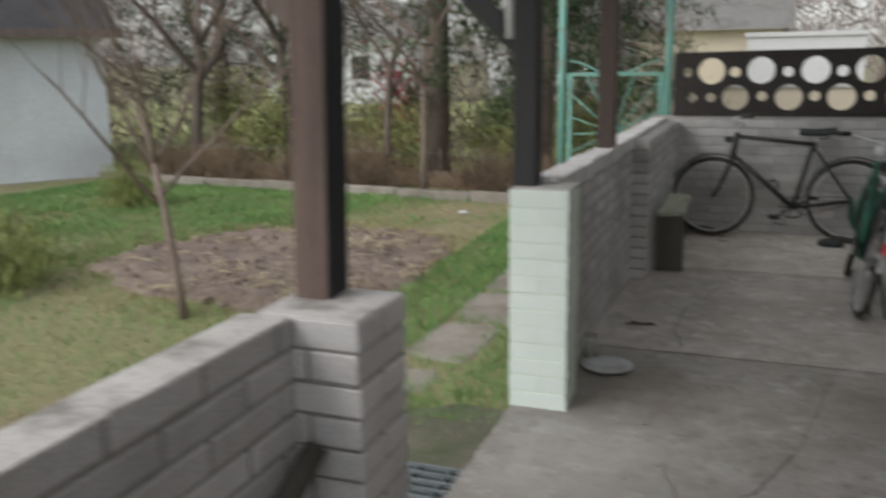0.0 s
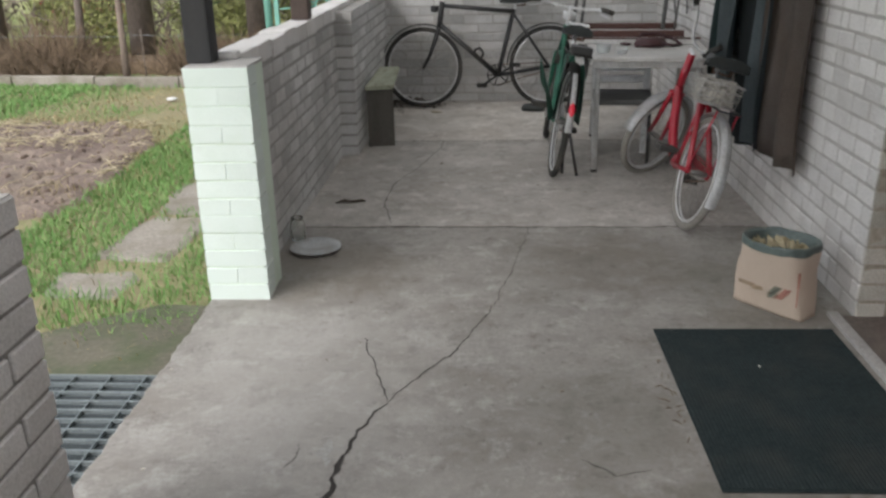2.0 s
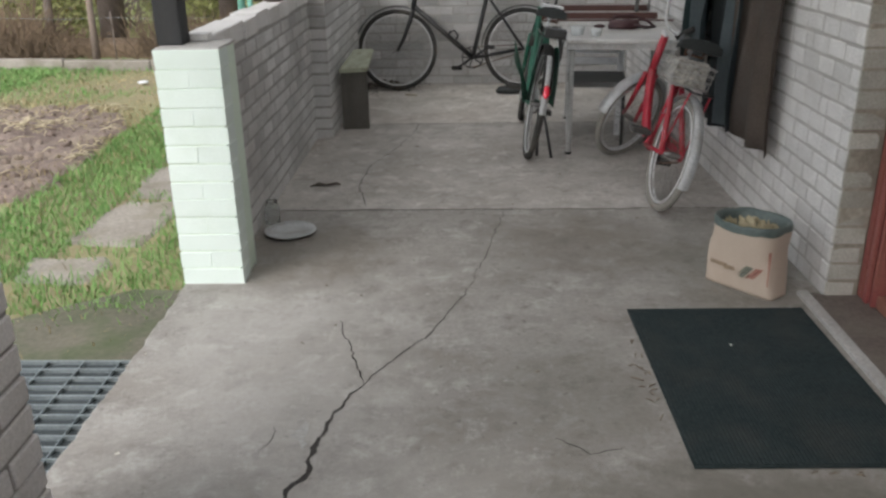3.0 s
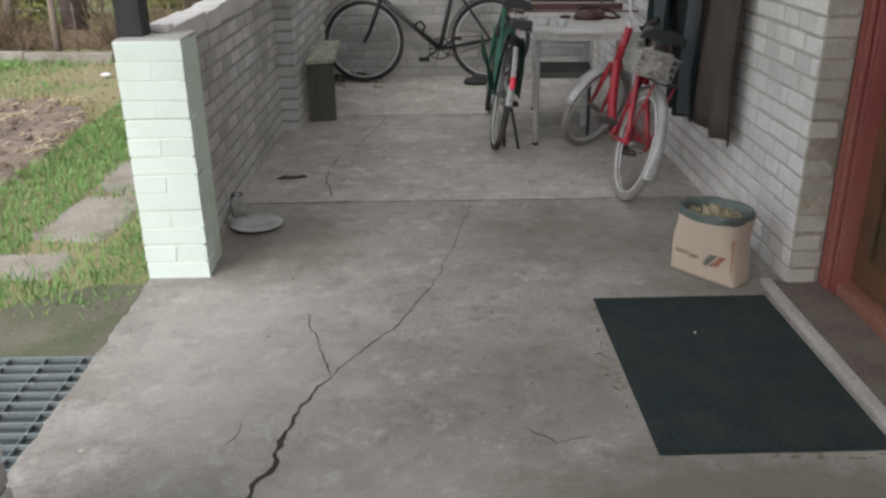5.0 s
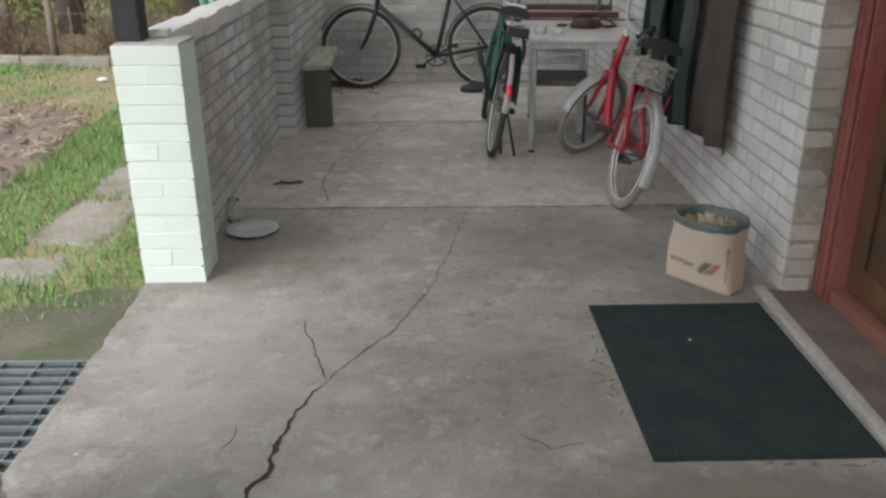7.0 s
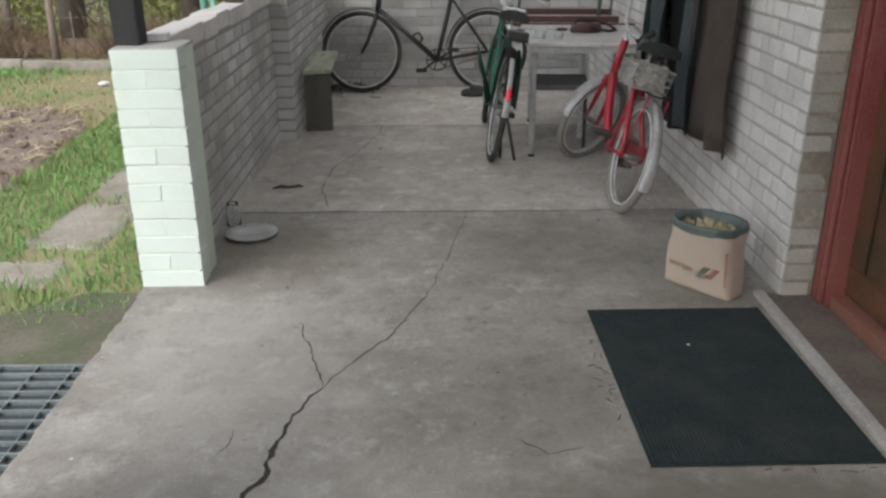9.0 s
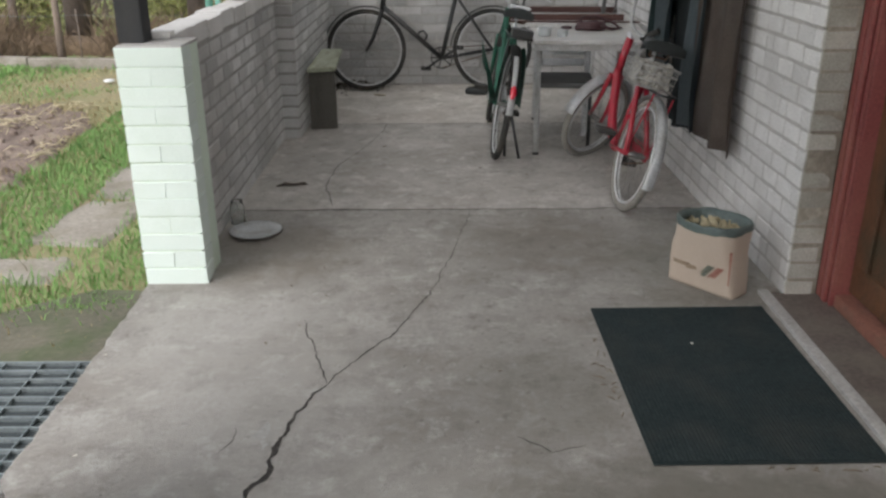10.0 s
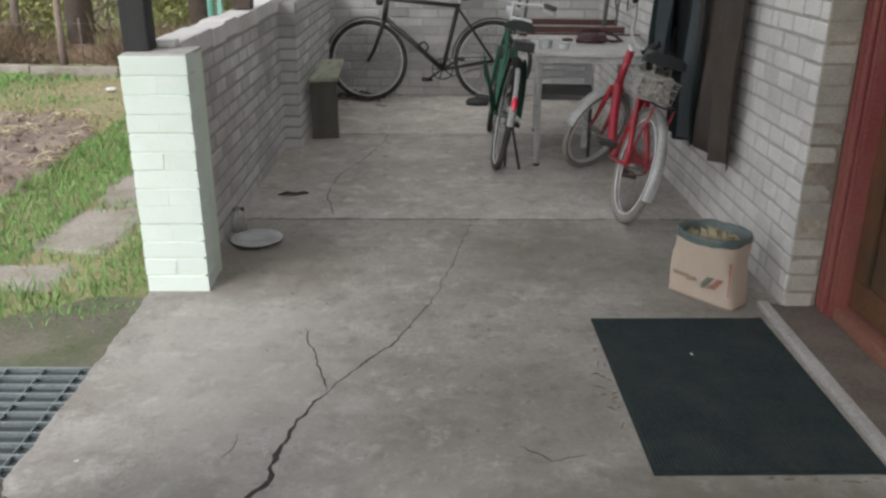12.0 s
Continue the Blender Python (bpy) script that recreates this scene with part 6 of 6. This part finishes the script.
def clear(x, y):
    if in_porch(x, y) or inside(SOIL, x, y) or (x > -1.68 and y < 2.75):
        return 0.0
    for cx, cy, sx, sy in ((-1.80, 3.58, 0.42, 0.30), (-1.72, 4.22, 0.44, 0.66), (-1.70, 4.95, 0.46, 0.66), (-1.72, 5.68, 0.46, 0.66), (-1.70, 6.4, 0.46, 0.66)):
        if abs(x - cx) < sx / 2 - 0.06 - 0.05 * noise.noise(Vector((x * 6, y * 6, 3))) and abs(y - cy) < sy / 2 - 0.06 - 0.05 * noise.noise(Vector((x * 6, y * 6, 8))):
            return 0.0
    return 0.35 if -1.95 < x < -1.48 and y > 3.4 else 1.0


def lush(x, y):
    c = clear(x, y)
    if not c:
        return 0.0
    patch = noise.noise(Vector((x * 0.9, y * 0.9, 11)))
    if -2.5 < x < -1.88 and 3.4 < y < 8.5:
        return 1.0
    if x > -1.9 and 3.1 < y < 9:
        return 0.8 * c if x < -1.45 or 3.05 < y < 4.2 else 0.5
    if y > 7.0 and x < -4.2:
        return 0.6 + 0.3 * patch
    if x < -5.2:
        return 0.5 + 0.4 * patch
    return max(0.0, 0.10 + 0.5 * patch)


def sparse(x, y):
    return clear(x, y) * max(0.0, 0.45 - 0.5 * noise.noise(Vector((x * 0.9, y * 0.9, 11))))


def rim(x, y):
    dx, dy = x + 3.9, y - 5.7
    d = math.hypot(dx / 1.45, dy / 1.35)
    return 1.0 if 0.85 < d < 1.25 and not in_porch(x, y) else 0.03


blades("lawn_grass", "bright green spring grass blades", 90000, lush, M_GRASS, 0.058, 101, 0.003)
blades("short_grass", "short thin dry and green grass", 16000, sparse, M_DRY, 0.035, 102)
def strewn():
    """Straw lying loose on the dug soil in drifts."""
    rng = random.Random(104)
    bm = bmesh.new()
    made = 0
    while made < 420:
        x, y = rng.uniform(-5.4, -2.2), rng.uniform(4.2, 7.3)
        drift = noise.noise(Vector((x * 1.5, y * 1.5, 31)))
        if not inside(SOIL, x, y) or rng.random() > max(0.04, 3.0 * drift):
            continue
        made += 1
        a, long = rng.uniform(0, 6.28), rng.uniform(0.03, 0.11)
        z = hill(x, y) + 0.058 + rng.uniform(0, 0.02)
        d, side = Vector((math.cos(a), math.sin(a), 0)) * long, Vector((-math.sin(a), math.cos(a), 0)) * rng.uniform(-0.4, 0.4) * long
        c = Vector((x, y, z))
        tube(bm, [c - d + Vector((0, 0, -0.012)), c + side * 0.4 + Vector((0, 0, 0.012)), c + d], [0.002, 0.004, 0.0015], 4)
    return tagged(part("soil_straw", bm, M_STRAW), "pale dry straw strewn over the soil", "straw", kind="stuff")


strewn()
blades("straw", "dry straw and stalks round the soil bed", 5000, rim, M_DRY, 0.06, 103, 0.003)


def clods():
    rng = random.Random(77)
    bm = bmesh.new()
    for k in range(700):
        x, y = rng.uniform(-5.2, -2.4), rng.uniform(4.3, 7.1)
        if inside(SOIL, x, y):
            s = rng.uniform(0.008, 0.04)
            bmesh.ops.create_icosphere(bm, subdivisions=1, radius=s, matrix=Matrix.Translation((x, y, hill(x, y) + 0.03)) @ Euler((rng.random() * 3, rng.random() * 3, 0)).to_matrix().to_4x4() @ Matrix.Diagonal((1, rng.uniform(.6, 1), rng.uniform(.4, .8), 1)))
    return tagged(part("clods", bm, M_SOIL), "loose lumps of dark soil", "soil", kind="stuff")


clods()
scrap = tagged(part("white_scrap", lathe(bmesh.new(), [(0.02, 0), (0.05, 0.01), (0.06, 0.03), (0.03, 0.045)], (0, 0, 0), 12, 1.3, 0.8), M_WHITE), "scrap of white plastic lying on the lawn", "litter")
scrap.matrix_world = pose(-3.02, 8.1, GZ + 0.02, 8, 0, 30) @ Matrix.Scale(0.7, 4)

# ---- bricks, laid last ----
lay(pillar, Matrix.Translation((-1.09, 3.2625, 0)), 0.25, 13, 0.115, M_MINT, unit=0.251, joint=0.0055, upright=0.0006)
rest = []
lay(parapet_near, Matrix.Translation((-1.089, -3.2, 0)) @ ALONG_Y, 4.543, 13, 0.122, M_BRICK)
for c in range(13):
    for k in (0, 1):
        ob = new("brick", brick_mesh(0.25, 0.117, 0.062, M_BRICK_HOUSE))
        ob.parent = pillar_near
        z = c * 0.0735 + random.uniform(-.001, .001)
        if c % 2:
            ob.matrix_world = Matrix.Translation((-1.0615 + k * 0.129, 1.348, z)) @ ALONG_Y
        else:
            ob.matrix_world = Matrix.Translation((-1.122, 1.4085 + k * 0.129, z))
lay(parapet_far, Matrix.Translation((-0.991, 3.452, 0)) @ ALONG_Y, 4.02, 12, 0.124, M_BRICK, limit=280, rest=rest, joint=0.0145, upright=0.013, unit=0.2)
lay(parapet_far, Matrix.Translation((-0.881, 5.60, 0)) @ ALONG_Y, 1.87, 13, 0.120, M_BRICK, start=1, joint=0.0155, upright=0.014)
for i in range(16):
    ob = new("coping_brick", brick_mesh(0.243, 0.128, 0.082, M_BRICK_HOUSE))
    ob.parent = parapet_far
    ob.matrix_world = Matrix.Translation((-0.990 + random.uniform(-.004, .004), 3.452 + i * 0.2515, 0.883 + random.uniform(0, 0.011))) @ ALONG_Y @ Matrix.Rotation(random.uniform(-1, 1) * 0.012, 4, "Z")
lay(wall_back, Matrix.Translation((-1.03, 7.535, 0)), 2.497, 13, 0.118, M_BRICK, z0=0.01, joint=0.0125)
lay(wall_back, Matrix.Translation((1.195, 7.535, 0)), 0.27, 19, 0.118, M_BRICK, z0=0.01 + 13 * 0.0735, start=1)
rest2 = []
lay(wall_house, Matrix.Translation((1.5175, 3.057, 0)) @ ALONG_Y, 4.415, 33, 0.12, M_BRICK_HOUSE, limit=420, rest=rest2, mixed=0.12, unit=0.15, joint=0.0125, upright=0.011)
# Reveal plaster, bed and brick faces are coloured dark for its shade and dirt.
part("reveal_plaster", boxed((1.5785, 3.054, 0.0), (1.70, 3.15, 2.13), 0.003), M_REVEAL, wall_house, "shaded dirty brown-grey plaster beside the door frame")
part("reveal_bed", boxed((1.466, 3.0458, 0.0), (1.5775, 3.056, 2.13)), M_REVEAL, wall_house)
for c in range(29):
    face = new("brick", brick_mesh(0.117 if c % 2 else 0.104, 0.010, 0.064, M_BRICK_SHADED_GRIMY))
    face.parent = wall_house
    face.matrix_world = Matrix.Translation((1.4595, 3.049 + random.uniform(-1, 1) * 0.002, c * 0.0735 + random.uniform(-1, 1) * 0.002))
joined("upper_bricks", rest2, M_BRICK_HOUSE, wall_house, "white bricks of the upper courses")
if rest:
    joined("far_bricks", rest, M_BRICK, parapet_far, "white bricks of the far end")
